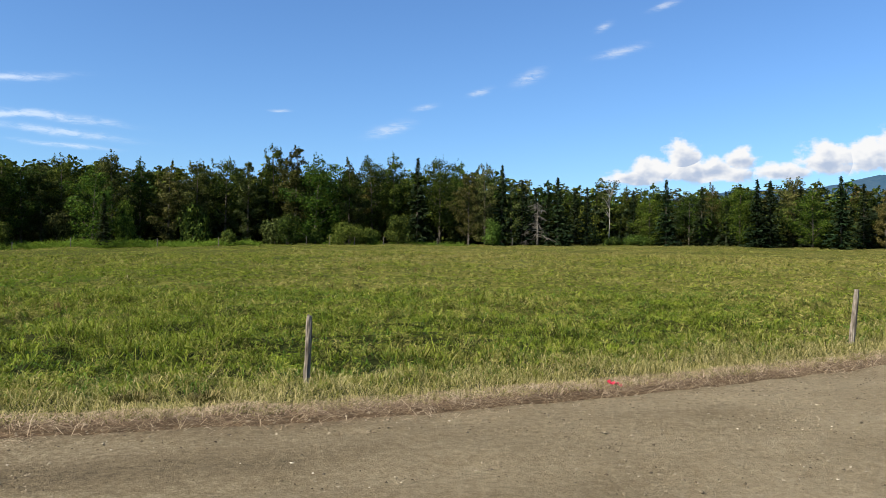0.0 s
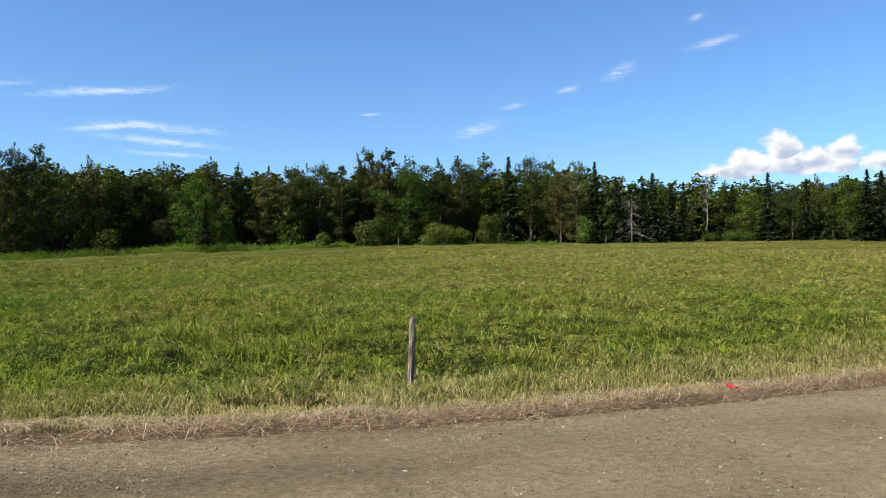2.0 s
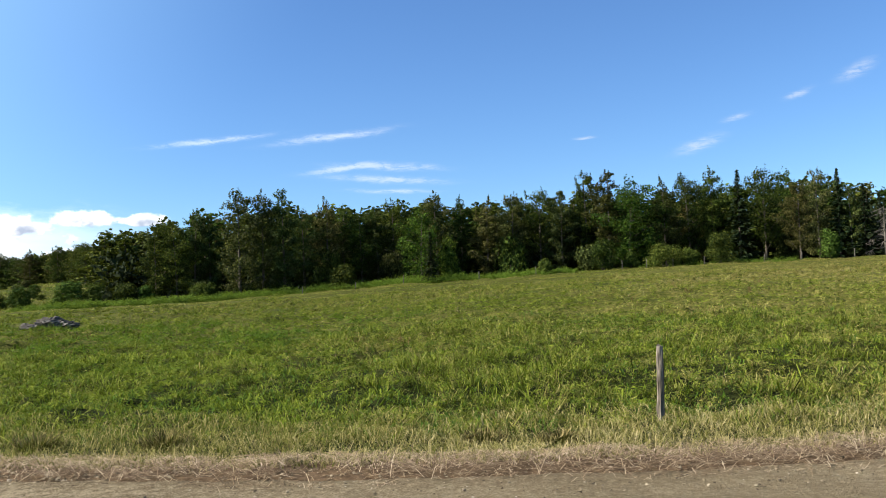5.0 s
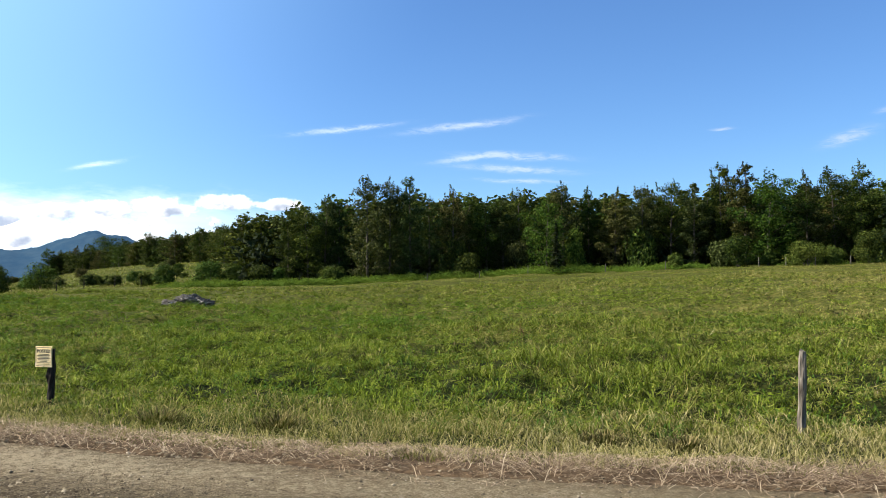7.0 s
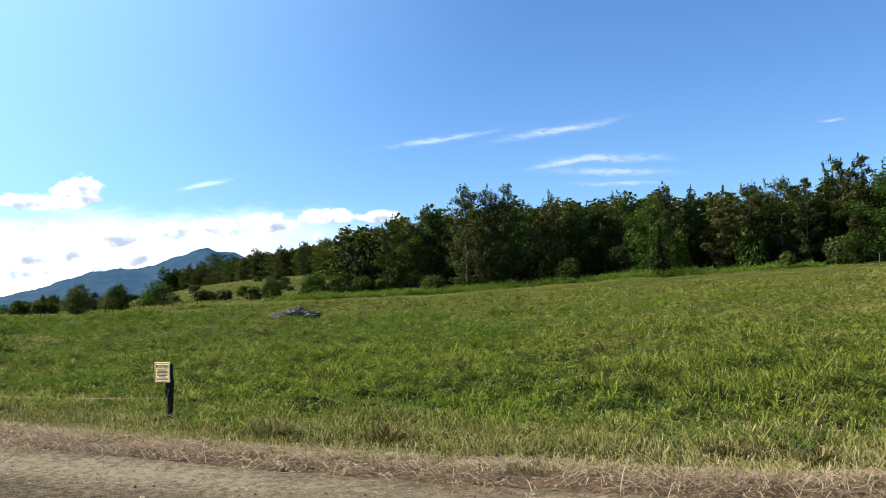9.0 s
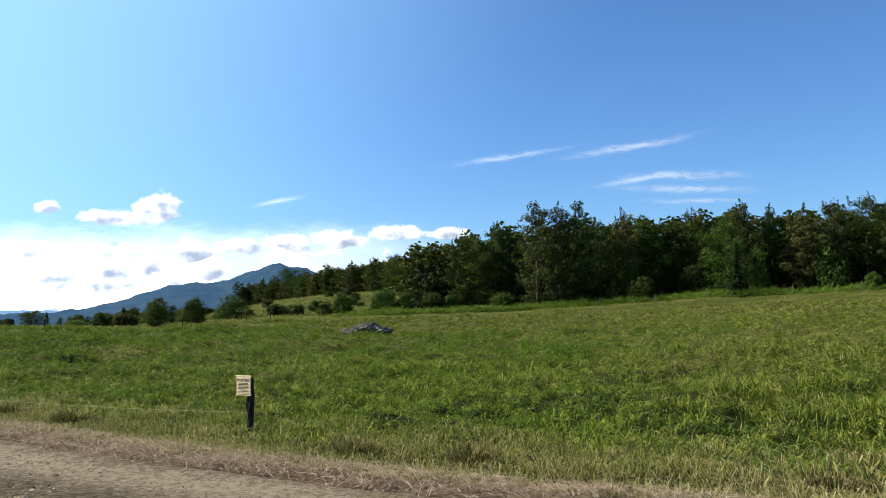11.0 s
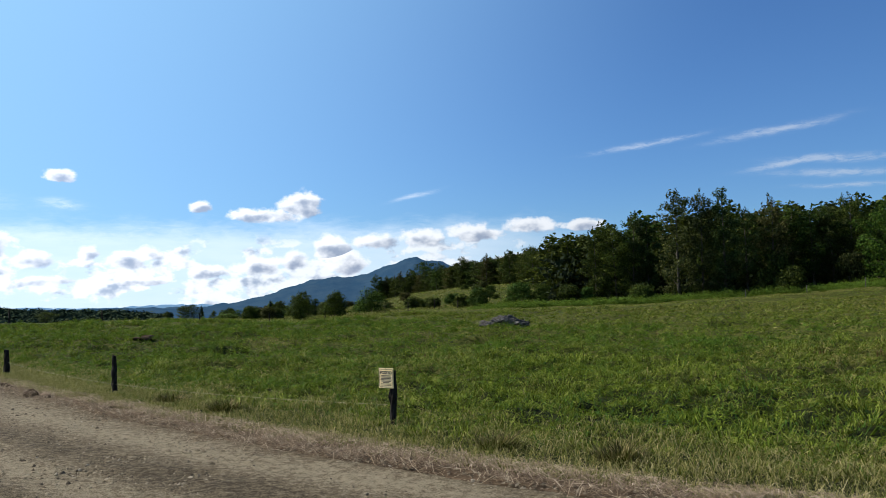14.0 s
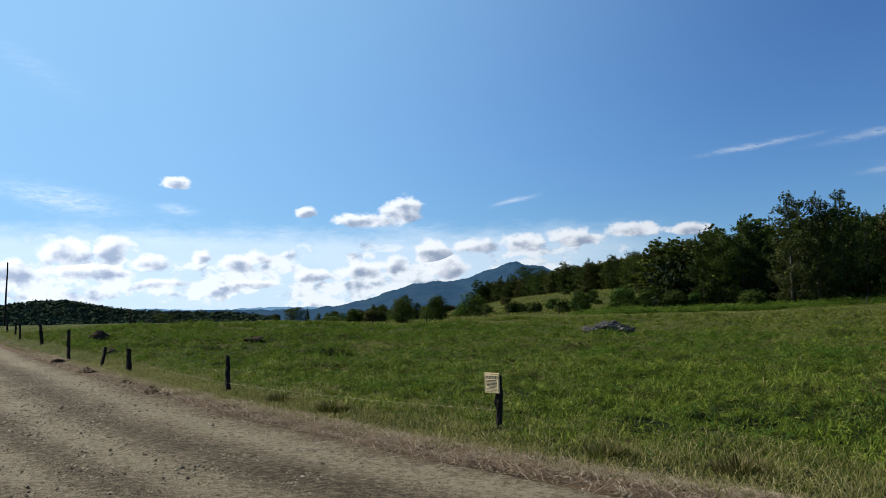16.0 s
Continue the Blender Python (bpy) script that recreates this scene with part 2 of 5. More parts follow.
m_herb, _ = material("meadow_herbs")
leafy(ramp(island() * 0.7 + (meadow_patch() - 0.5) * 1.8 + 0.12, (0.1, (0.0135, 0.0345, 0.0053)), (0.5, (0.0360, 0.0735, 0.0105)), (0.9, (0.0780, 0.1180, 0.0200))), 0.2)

m_lush, _ = material("lush_herbs")
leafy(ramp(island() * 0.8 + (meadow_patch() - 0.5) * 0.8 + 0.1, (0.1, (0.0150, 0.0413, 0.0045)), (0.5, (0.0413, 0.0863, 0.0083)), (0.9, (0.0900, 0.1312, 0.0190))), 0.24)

m_clod, _ = material("dirt_crumb")
solid(ramp(island(), (0.0, (0.040, 0.031, 0.021)), (0.6, (0.110, 0.088, 0.058)), (1.0, (0.220, 0.186, 0.134))), 0.95, None, 0.0, 0.04)

m_verge, _ = material("dry_verge_grass")
verge_x = Ex.tree.nodes.new("ShaderNodeSeparateXYZ")
Ex.tree.links.new(place(), verge_x.inputs[0])
# verge colour is darkened towards negative x as well
leafy(ramp(island() * 0.75 + fbm(place(), 0.8, 3.0) * 0.4 - Ex(verge_x.outputs[0]).step(-2.0, -9.0) * 0.2, (0.2, (0.0509, 0.0611, 0.0112)), (0.45, (0.1221, 0.1120, 0.0331)), (0.7, (0.2036, 0.1730, 0.0738)), (0.95, (0.2999, 0.2541, 0.1372))), 0.2)

m_straw, _ = material("cut_hay")
leafy(ramp(island(), (0.0, (0.060, 0.041, 0.027)), (0.4, (0.140, 0.100, 0.066)), (0.75, (0.225, 0.166, 0.110)), (1.0, (0.370, 0.305, 0.220))), 0.12)

m_dock, _ = material("dock_seed")
leafy(ramp(island(), (0.0, (0.035, 0.018, 0.010)), (1.0, (0.130, 0.078, 0.040))), 0.1)

m_road, _ = material("packed_dirt")
d1, d2, d3 = fbm(place(), 0.55, 5.0, 0.6), fbm(place(), 11.0, 8.0, 0.75), fbm(place(), 55.0, 4.0, 0.7)
lane = Ex.tree.nodes.new("ShaderNodeAttribute")
lane.attribute_name = "wear_tone"
road_at = Ex.tree.nodes.new("ShaderNodeSeparateXYZ")
Ex.tree.links.new(place(), road_at.inputs[0])
loose = Ex(road_at.outputs[0]).step(0.0, -9.0, 0.38, 1.0)
solid(ramp((d1 - 0.5) * 0.25 + ((d2 - 0.5) * 1.2 + (d3 - 0.5) * 1.1) * loose + (Ex(lane.outputs["Fac"]) - 0.5) * 0.34 + 0.5, (0.28, (0.044, 0.033, 0.020)), (0.5, (0.126, 0.100, 0.062)), (0.72, (0.245, 0.204, 0.138))), 0.95, d2 * 0.5 + d3 * 0.5, 0.10, 0.05)

m_pebble, _ = material("gravel_stone")
solid(ramp(island(), (0.0, (0.050, 0.041, 0.030)), (0.5, (0.120, 0.098, 0.069)), (0.85, (0.210, 0.176, 0.128)), (1.0, (0.36, 0.32, 0.26))), 0.9, fbm(place(), 60.0, 3.0), 0.004, 0.06)

m_rock, _ = material("lichen_granite")
r1, r2 = fbm(own(), 1.3, 6.0, 0.65, 0.6), fbm(own(), 9.0, 6.0, 0.7)
solid(ramp(r1 * 0.6 + r2 * 0.4, (0.36, (0.016, 0.014, 0.012)), (0.5, (0.075, 0.067, 0.060)), (0.62, (0.240, 0.222, 0.205))), 0.9, r1 * 0.5 + r2 * 0.5, 0.25, 0.08)

m_soil, _ = material("bare_soil")
s1 = fbm(place(), 6.0, 6.0, 0.7)
solid(ramp(s1, (0.35, (0.0225, 0.0150, 0.0090)), (0.65, (0.0638, 0.0435, 0.0270))), 0.95, s1, 0.08, 0.03)


def wood(name, dark, mid, pale):
    m, _ = material(name)
    g = fbm(stretched(own(), 1, 1, 0.06), 70.0, 5.0, 0.65)
    k = fbm(stretched(own(), 1, 1, 0.3), 9.0, 4.0, 0.6)
    solid(ramp(g * 0.6 + k * 0.4, (0.35, dark), (0.52, mid), (0.66, pale)), 0.9, g * 0.7 + k * 0.3, 0.012, 0.08)
    return m


m_post = wood("weathered_wood", (0.022, 0.018, 0.014), (0.105, 0.090, 0.073), (0.250, 0.223, 0.190))
m_darkpost = wood("dark_old_wood", (0.0085, 0.0066, 0.0052), (0.0220, 0.0176, 0.0138), (0.0500, 0.0415, 0.0330))
m_bark = wood("grey_bark", (0.0263, 0.0225, 0.0180), (0.0638, 0.0562, 0.0450), (0.1200, 0.1087, 0.0900))
m_palebark = wood("pale_birch_bark", (0.0750, 0.0675, 0.0600), (0.1800, 0.1650, 0.1500), (0.2700, 0.2550, 0.2325))

m_deadwood = wood("grey_dead_wood", (0.032, 0.028, 0.024), (0.080, 0.074, 0.064), (0.150, 0.140, 0.125))


def foliage(name, dark, mid, light, through=0.16, specular=0.03):
    """Leaves that differ one by one, and from tree to tree in depth and in hue."""
    m, _ = material(name)
    shift = per_object() * 0.30 - 0.15
    turned = Ex.op("FRACT", per_object() * 7.31)
    colour = ramp(island() * 0.75 + shift + 0.12, (0.05, dark), (0.5, mid), (0.95, light))
    tint = ramp(turned, (0.0, (0.80, 1.08, 0.95)), (0.45, (1.0, 1.0, 1.0)), (1.0, (1.16, 0.99, 0.95)))
    n = Ex.tree.nodes.new("ShaderNodeVectorMath")
    n.operation = "MULTIPLY"
    Ex.tree.links.new(colour, n.inputs[0])
    Ex.tree.links.new(tint, n.inputs[1])
    leafy(n.outputs[0], through, 0.75, specular)
    return m


m_leaf = foliage("mixed_green_leaves", (0.0036, 0.0075, 0.0018), (0.0150, 0.0250, 0.0044), (0.078, 0.100, 0.018), 0.09)
m_tall = foliage("aspen_leaves", (0.0050, 0.0090, 0.0032), (0.0190, 0.0280, 0.0080), (0.084, 0.098, 0.034), 0.09)
m_brown = foliage("olive_brown_leaves", (0.0065, 0.0080, 0.0024), (0.0250, 0.0265, 0.0070), (0.100, 0.096, 0.034), 0.09)
m_bright = foliage("maple_leaves", (0.0045, 0.0120, 0.0020), (0.0190, 0.0390, 0.0050), (0.082, 0.122, 0.018), 0.10)
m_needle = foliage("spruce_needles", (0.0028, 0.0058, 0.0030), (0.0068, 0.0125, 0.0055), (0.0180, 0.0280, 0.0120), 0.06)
m_shrub = foliage("shrub_leaves", (0.0075, 0.0160, 0.0030), (0.0240, 0.0420, 0.0070), (0.0660, 0.0900, 0.0170), 0.10)
m_weed = foliage("tall_green_weeds", (0.0220, 0.0480, 0.0060), (0.0580, 0.1020, 0.0120), (0.1050, 0.1480, 0.0240), 0.25)

m_hillwood = foliage("distant_woods", (0.0140, 0.0270, 0.0180), (0.0300, 0.0480, 0.0280), (0.0650, 0.0860, 0.0440), 0.0, 0.0)


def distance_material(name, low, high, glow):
    """Hills so far off that the air between colours them; this haze is put into base colour and emission."""
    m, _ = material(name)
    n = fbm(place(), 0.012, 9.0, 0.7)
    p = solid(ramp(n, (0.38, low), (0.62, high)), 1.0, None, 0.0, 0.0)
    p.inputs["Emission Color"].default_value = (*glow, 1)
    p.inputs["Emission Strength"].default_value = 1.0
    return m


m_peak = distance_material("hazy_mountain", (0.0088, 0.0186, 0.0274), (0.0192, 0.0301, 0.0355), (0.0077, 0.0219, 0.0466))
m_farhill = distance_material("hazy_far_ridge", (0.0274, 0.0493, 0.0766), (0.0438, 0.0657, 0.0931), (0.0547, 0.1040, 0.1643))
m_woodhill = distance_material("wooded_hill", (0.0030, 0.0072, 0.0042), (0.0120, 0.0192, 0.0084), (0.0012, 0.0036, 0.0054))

# ---------------------------------------------------------------- lie of the land
E0, E1, E2, E3, E4 = 4.289, 0.4549, 0.4677, -0.50, 9.50


def edge_y(x):
    """The line where road and verge meet."""
    return E0 + E1 * x + E2 * np.sqrt((x - E3) ** 2 + E4 ** 2)


def edge_slope(x):
    return E1 + E2 * (x - E3) / np.sqrt((x - E3) ** 2 + E4 ** 2)


def off_road(x, y):
    """Metres from the edge of the road into the field."""
    return (y - edge_y(x)) / np.sqrt(1 + edge_slope(x) ** 2)


def ss(v, lo, hi):
    t = np.clip((v - lo) / (hi - lo), 0, 1)
    return t * t * (3 - 2 * t)


lattice = np.random.RandomState(7).rand(64, 64)


def vnoise(x, y, scale):
    """Smooth noise from 0 to 1 with features of about 1/scale metres."""
    u, v = np.asarray(x) * scale + 500.0, np.asarray(y) * scale + 500.0
    i, j = np.floor(u).astype(int), np.floor(v).astype(int)
    fu, fv = u - i, v - j
    fu, fv = fu * fu * (3 - 2 * fu), fv * fv * (3 - 2 * fv)
    g = lambda a, b: lattice[a % 64, b % 64]
    return (g(i, j) * (1 - fu) + g(i + 1, j) * fu) * (1 - fv) + (g(i, j + 1) * (1 - fu) + g(i + 1, j + 1) * fu) * fv


def land(x, y):
    x, y = np.asarray(x, float), np.asarray(y, float)
    e = off_road(x, y)
    d = np.hypot(x, y)
    az = np.degrees(np.arctan2(-x, y))
    tilt = np.interp(az, (-14, -3, 8, 15, 22, 28, 34, 38, 53, 60, 70), (0.038, 0.036, 0.034, 0.030, 0.0245, 0.0195, 0.0150, 0.0125, 0.012, -0.012, 0.0))
    rise = tilt * np.clip(y - edge_y(np.minimum(x, 3.0)) - 3, 0, 100) * ss(e, 0.5, 6)
    crest = 0.55 * np.exp(-((x + 56) ** 2 + (y - 16) ** 2) / 500) * ss(e, 0.5, 7)
    shoulder = 0.32 * ss(-x, 26, 40) * ss(e, 1.0, 3.0)
    slope = np.interp(az, (37, 40, 42.5, 45, 50, 55, 60, 66), (0.0, 1.0, 3.8, 4.4, 3.4, 1.8, 0.6, 0.0)) * ss(d, 102, 185)
    valley = -26 * ss(d, 125, 700) * ss(az, 56, 66)
    hummock = (vnoise(x, y, 0.45) - 0.5) * 0.45 * ss(-x, 17, 24) * ss(x, -70, -40) * ss(e, 2, 5)
    rough = (vnoise(x, y, 0.22) - 0.5) * 0.22 * ss(e, 3, 12) + (vnoise(x, y, 0.9) - 0.5) * 0.20 * ss(e, 2, 5) - 0.06 * ss(e, 0.3, 1.5) * ss(e, 9, 4)
    clumps = ((vnoise(x, y, 1.9) - 0.5) * 0.26 + (vnoise(x + 17, y, 3.7) - 0.5) * 0.08) * ss(e, 1.6, 4.5) * ss(d, 75, 40)
    bed = -(0.10 + 0.3 * ss(d, 25, 80)) * ss(-e, -0.1 - 0.5 * ss(d, 25, 80), 0.35) * ss(e, -9.8, -9.2)
    return rise + crest + shoulder + slope + valley + hummock + rough + clumps + bed


def z_at(x, y):
    return float(land(x, y))


# ---------------------------------------------------------------- helpers for meshes
def mesh_from(name, verts, faces, mat, smooth=False):
    """A mesh from arrays of vertices and of equal-sized faces."""
    verts, faces = np.asarray(verts, np.float32), np.asarray(faces, np.int32)
    me = bpy.data.meshes.new(name)
    k = faces.shape[1]
    me.vertices.add(len(verts))
    me.vertices.foreach_set("co", verts.ravel())
    me.loops.add(faces.size)
    me.loops.foreach_set("vertex_index", faces.ravel())
    me.polygons.add(len(faces))
    me.polygons.foreach_set("loop_start", np.arange(0, faces.size, k, dtype=np.int32))
    me.polygons.foreach_set("loop_total", np.full(len(faces), k, np.int32))
    if smooth:
        me.polygons.foreach_set("use_smooth", np.ones(len(faces), bool))
    me.update(calc_edges=True)
    me.materials.append(mat)
    return me


def part(name, bm, mat, parent=None, label="", smooth=False):
    """A bmesh as one mesh object, under a thing or a part."""
    me = bpy.data.meshes.new(name)
    if smooth:
        for f in bm.faces:
            f.smooth = True
    bm.to_mesh(me)
    bm.free()
    me.materials.append(mat)
    ob = new(name, me)
    if parent:
        ob.parent = parent
    if label:
        tagged(ob, label)
    return ob


def grid_faces(n, m, wrap=False):
    i, j = np.meshgrid(np.arange(n - 1), np.arange(m if wrap else m - 1), indexing="ij")
    j2 = (j + 1) % m
    return np.stack([i * m + j, i * m + j2, (i + 1) * m + j2, (i + 1) * m + j], -1).reshape(-1, 4)


# ---------------------------------------------------------------- ground, road
rings = np.concatenate([[0.0], np.geomspace(1.0, 6.0, 14), np.arange(6.3, 42, 0.3), np.geomspace(42.6, 4800, 98)])
turns = np.radians(np.concatenate([np.arange(-45, 105, 0.7), np.arange(105, 315, 5.0)]))
gx, gy = np.outer(rings, -np.sin(turns)), np.outer(rings, np.cos(turns))
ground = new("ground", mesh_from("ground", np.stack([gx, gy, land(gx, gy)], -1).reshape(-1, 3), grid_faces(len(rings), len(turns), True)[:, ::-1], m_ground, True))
litter = ground.data.attributes.new("thatch", "FLOAT", "POINT")
litter.data.foreach_set("value", (ss(1.5 - off_road(gx, gy), 0.0, 0.7) * ss(off_road(gx, gy), -2.0, -0.5)).astype(np.float32).ravel())
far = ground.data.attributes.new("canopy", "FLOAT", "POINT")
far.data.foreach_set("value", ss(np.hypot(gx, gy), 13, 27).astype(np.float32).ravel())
tagged(ground, "grassy meadow ground rising gently to the woods", "ground", kind="structure")

along = np.concatenate([np.arange(-140, -45, 1.5), np.arange(-45, 16, 0.22), np.arange(16, 60, 1.0)])
across = np.concatenate([np.linspace(-9.5, -6.0, 12), np.linspace(-5.9, 0.35, 60)])
sl = edge_slope(along)
nrm = np.sqrt(1 + sl ** 2)
rx = along[:, None] + across[None] * (-sl / nrm)[:, None]
ry = edge_y(along)[:, None] + across[None] * (1 / nrm)[:, None]
ruts = sum(-0.018 * np.exp(-((across[None] - v - 0.12 * np.sin(along[:, None] * 0.23 + k)) / 0.22) ** 2) for k, v in enumerate((-0.6, -2.3, -3.55, -5.0)))
rz = 0.015 + ruts + 0.03 * (vnoise(rx, ry, 1.3) - 0.5) + 0.034 * (vnoise(rx, ry, 5.0) - 0.5) - 0.13 * ss(across, 0.0, 0.35)[None] * (1 + 2.5 * ss(-along, 25, 70))[:, None] - 0.13 * ss(-across, 9.1, 9.5)[None]
road = new("road", mesh_from("road", np.stack([rx, ry, rz], -1).reshape(-1, 3), grid_faces(len(along), len(across)), m_road, True))
band = lambda centre, half: np.exp(-((across[None] - centre + 0.1 * np.sin(along[:, None] * 0.3)) / half) ** 2)
lanes = band(-0.55, 0.42) + band(-2.3, 0.38) + band(-3.55, 0.32) + band(-5.0, 0.4) - band(-1.55, 0.42) - band(-2.98, 0.22) - band(-4.25, 0.3) - 0.7 * band(0.2, 0.3)
# wheel tracks and random tone; road also paler either side of x -5
lanes = 0.5 + 0.36 * lanes * (0.08 + 0.88 * ss(-along, -1, 8))[:, None] + (vnoise(rx, ry, 0.7) - 0.5) * 0.15 - 0.10 + 0.14 * ss(-rx, 5, 14) + 0.24 * ss(rx, -4, 2)
wear_tone = road.data.attributes.new("wear_tone", "FLOAT", "POINT")
wear_tone.data.foreach_set("value", np.clip(lanes, 0, 1).astype(np.float32).ravel())
tagged(road, "packed brown dirt road with shallow wheel ruts", "road", kind="structure")


# ---------------------------------------------------------------- mountains and far hills
def ridge(name, az0, az1, dist, heights, mat, rough, label, seed, deep=600.0):
    """A long hill: its crest follows heights (metres) at even steps of azimuth, its flanks run down before and behind."""
    n, m = 160, 26
    az = np.radians(np.linspace(az0, az1, n))
    crest = np.interp(np.linspace(0, len(heights) - 1, n), np.arange(len(heights)), heights)
    for _ in range(3):
        crest = np.convolve(np.pad(crest, 1, "edge"), (0.25, 0.5, 0.25), "valid")
    s = np.linspace(-1, 1, m)
    d = dist + s * deep
    x, y = -np.sin(az)[:, None] * d[None], np.cos(az)[:, None] * d[None]
    prof = np.cos(s * math.pi / 2) ** 0.9
    k = 1.0 / rough
    z = -30 + (crest[:, None] + 30) * prof[None] + (vnoise(x + seed, y, k) - 0.5) * rough * 0.35 * prof[None] + (vnoise(x, y + seed, k * 4) - 0.5) * rough * 0.12 * prof[None]
    ob = new(name, mesh_from(name, np.stack([x, y, z], -1).reshape(-1, 3), grid_faces(n, m)[:, ::-1], mat, True))
    return tagged(ob, label, "mountain", kind="structure")


def crest(dist, *elevations):
    return [1.65 + dist * math.tan(radians(e)) for e in elevations]


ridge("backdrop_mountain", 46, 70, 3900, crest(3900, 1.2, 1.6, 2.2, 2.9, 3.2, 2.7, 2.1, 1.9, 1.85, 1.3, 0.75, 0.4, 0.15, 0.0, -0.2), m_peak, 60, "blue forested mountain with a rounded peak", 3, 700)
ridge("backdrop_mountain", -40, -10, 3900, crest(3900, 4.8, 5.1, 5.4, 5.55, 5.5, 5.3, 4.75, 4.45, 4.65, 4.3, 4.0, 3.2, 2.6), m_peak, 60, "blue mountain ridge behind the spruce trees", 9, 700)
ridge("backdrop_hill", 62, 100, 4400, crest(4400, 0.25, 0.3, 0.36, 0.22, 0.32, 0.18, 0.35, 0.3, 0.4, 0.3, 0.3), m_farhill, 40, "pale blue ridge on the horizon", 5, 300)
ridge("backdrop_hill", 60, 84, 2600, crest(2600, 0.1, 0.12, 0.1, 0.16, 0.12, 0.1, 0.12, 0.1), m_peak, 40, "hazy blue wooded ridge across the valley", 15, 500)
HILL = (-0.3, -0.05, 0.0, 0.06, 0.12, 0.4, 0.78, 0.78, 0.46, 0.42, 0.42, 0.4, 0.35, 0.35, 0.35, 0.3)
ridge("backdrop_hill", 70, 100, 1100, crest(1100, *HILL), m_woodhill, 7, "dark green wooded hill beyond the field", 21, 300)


# ---------------------------------------------------------------- trees
def limb(bm, path, r0, r1, sides=6):
    """A tapered limb along a path of points."""
    rows = []
    for i, p in enumerate(path):
        t = i / (len(path) - 1)
        way = (path[min(i + 1, len(path) - 1)] - path[max(i - 1, 0)]).normalized()
        a = way.orthogonal().normalized()
        b = way.cross(a)
        r = r0 + (r1 - r0) * t
        rows.append([bm.verts.new(p + (a * math.cos(q) + b * math.sin(q)) * r) for q in (2 * math.pi * k / sides for k in range(sides))])
    for u, v in zip(rows, rows[1:]):
        for k in range(sides):
            bm.faces.new((u[k], u[(k + 1) % sides], v[(k + 1) % sides], v[k]))
    bm.faces.new(rows[0][::-1])
    bm.faces.new(rows[-1])


def leaf_cards(rng, centres, radii, count, size, droop=0.0):
    """Small leaf sprays scattered through clumps: rhombs, slightly folded."""
    n = len(centres) * count
    c = np.repeat(np.asarray(centres), count, 0)
    r = np.repeat(np.asarray(radii), count, 0)
    v = rng.normal(size=(n, 3))
    v /= np.linalg.norm(v, axis=1)[:, None]
    c = c + v * r * (rng.rand(n, 1) ** 0.45)
    a = rng.normal(size=(n, 3)) + v * 0.6 + np.array([0, 0, -droop])
    a /= np.linalg.norm(a, axis=1)[:, None]
    b = np.cross(a, rng.normal(size=(n, 3)))
    b /= np.linalg.norm(b, axis=1)[:, None]
    w = np.cross(a, b)
    s = size * (0.6 + 0.8 * rng.rand(n, 1))
    verts = np.stack([c - a * s, c + b * s * 0.55 + w * s * 0.15, c + a * s, c - b * s * 0.55 + w * s * 0.15], 1)
    return verts.reshape(-1, 3), np.arange(4 * n).reshape(-1, 4)


def lobe_leaves(rng, centres, radii, total, size):
    """Leaves on the outside of rounded masses, turned outwards, so that each mass has a lit and a shaded side."""
    centres, radii = np.asarray(centres), np.asarray(radii)
    share = (radii ** 2).mean(1)
    k = rng.choice(len(centres), total, p=share / share.sum())
    v = rng.normal(size=(total, 3))
    v /= np.linalg.norm(v, axis=1)[:, None]
    lump = 1 + 0.16 * np.sin(v[:, :1] * 5 + k[:, None]) * np.sin(v[:, 1:2] * 6 + 2 * k[:, None]) + 0.12 * np.sin(v[:, 2:] * 8 + k[:, None])
    c = centres[k] + v * radii[k] * lump * (0.62 + 0.45 * rng.rand(total, 1) ** 0.7)
    nrm = v + rng.normal(size=(total, 3)) * 0.38 + np.array([0, 0, 0.2])
    nrm /= np.linalg.norm(nrm, axis=1)[:, None]
    a = np.cross(nrm, rng.normal(size=(total, 3)))
    a /= np.linalg.norm(a, axis=1)[:, None]
    b = np.cross(nrm, a)
    s = size * (0.55 + 0.9 * rng.rand(total, 1))
    verts = np.stack([c - a * s, c + b * s * 0.6 + nrm * s * 0.12, c + a * s, c - b * s * 0.6 + nrm * s * 0.12], 1)
    return verts.reshape(-1, 3), np.arange(4 * total).reshape(-1, 4)


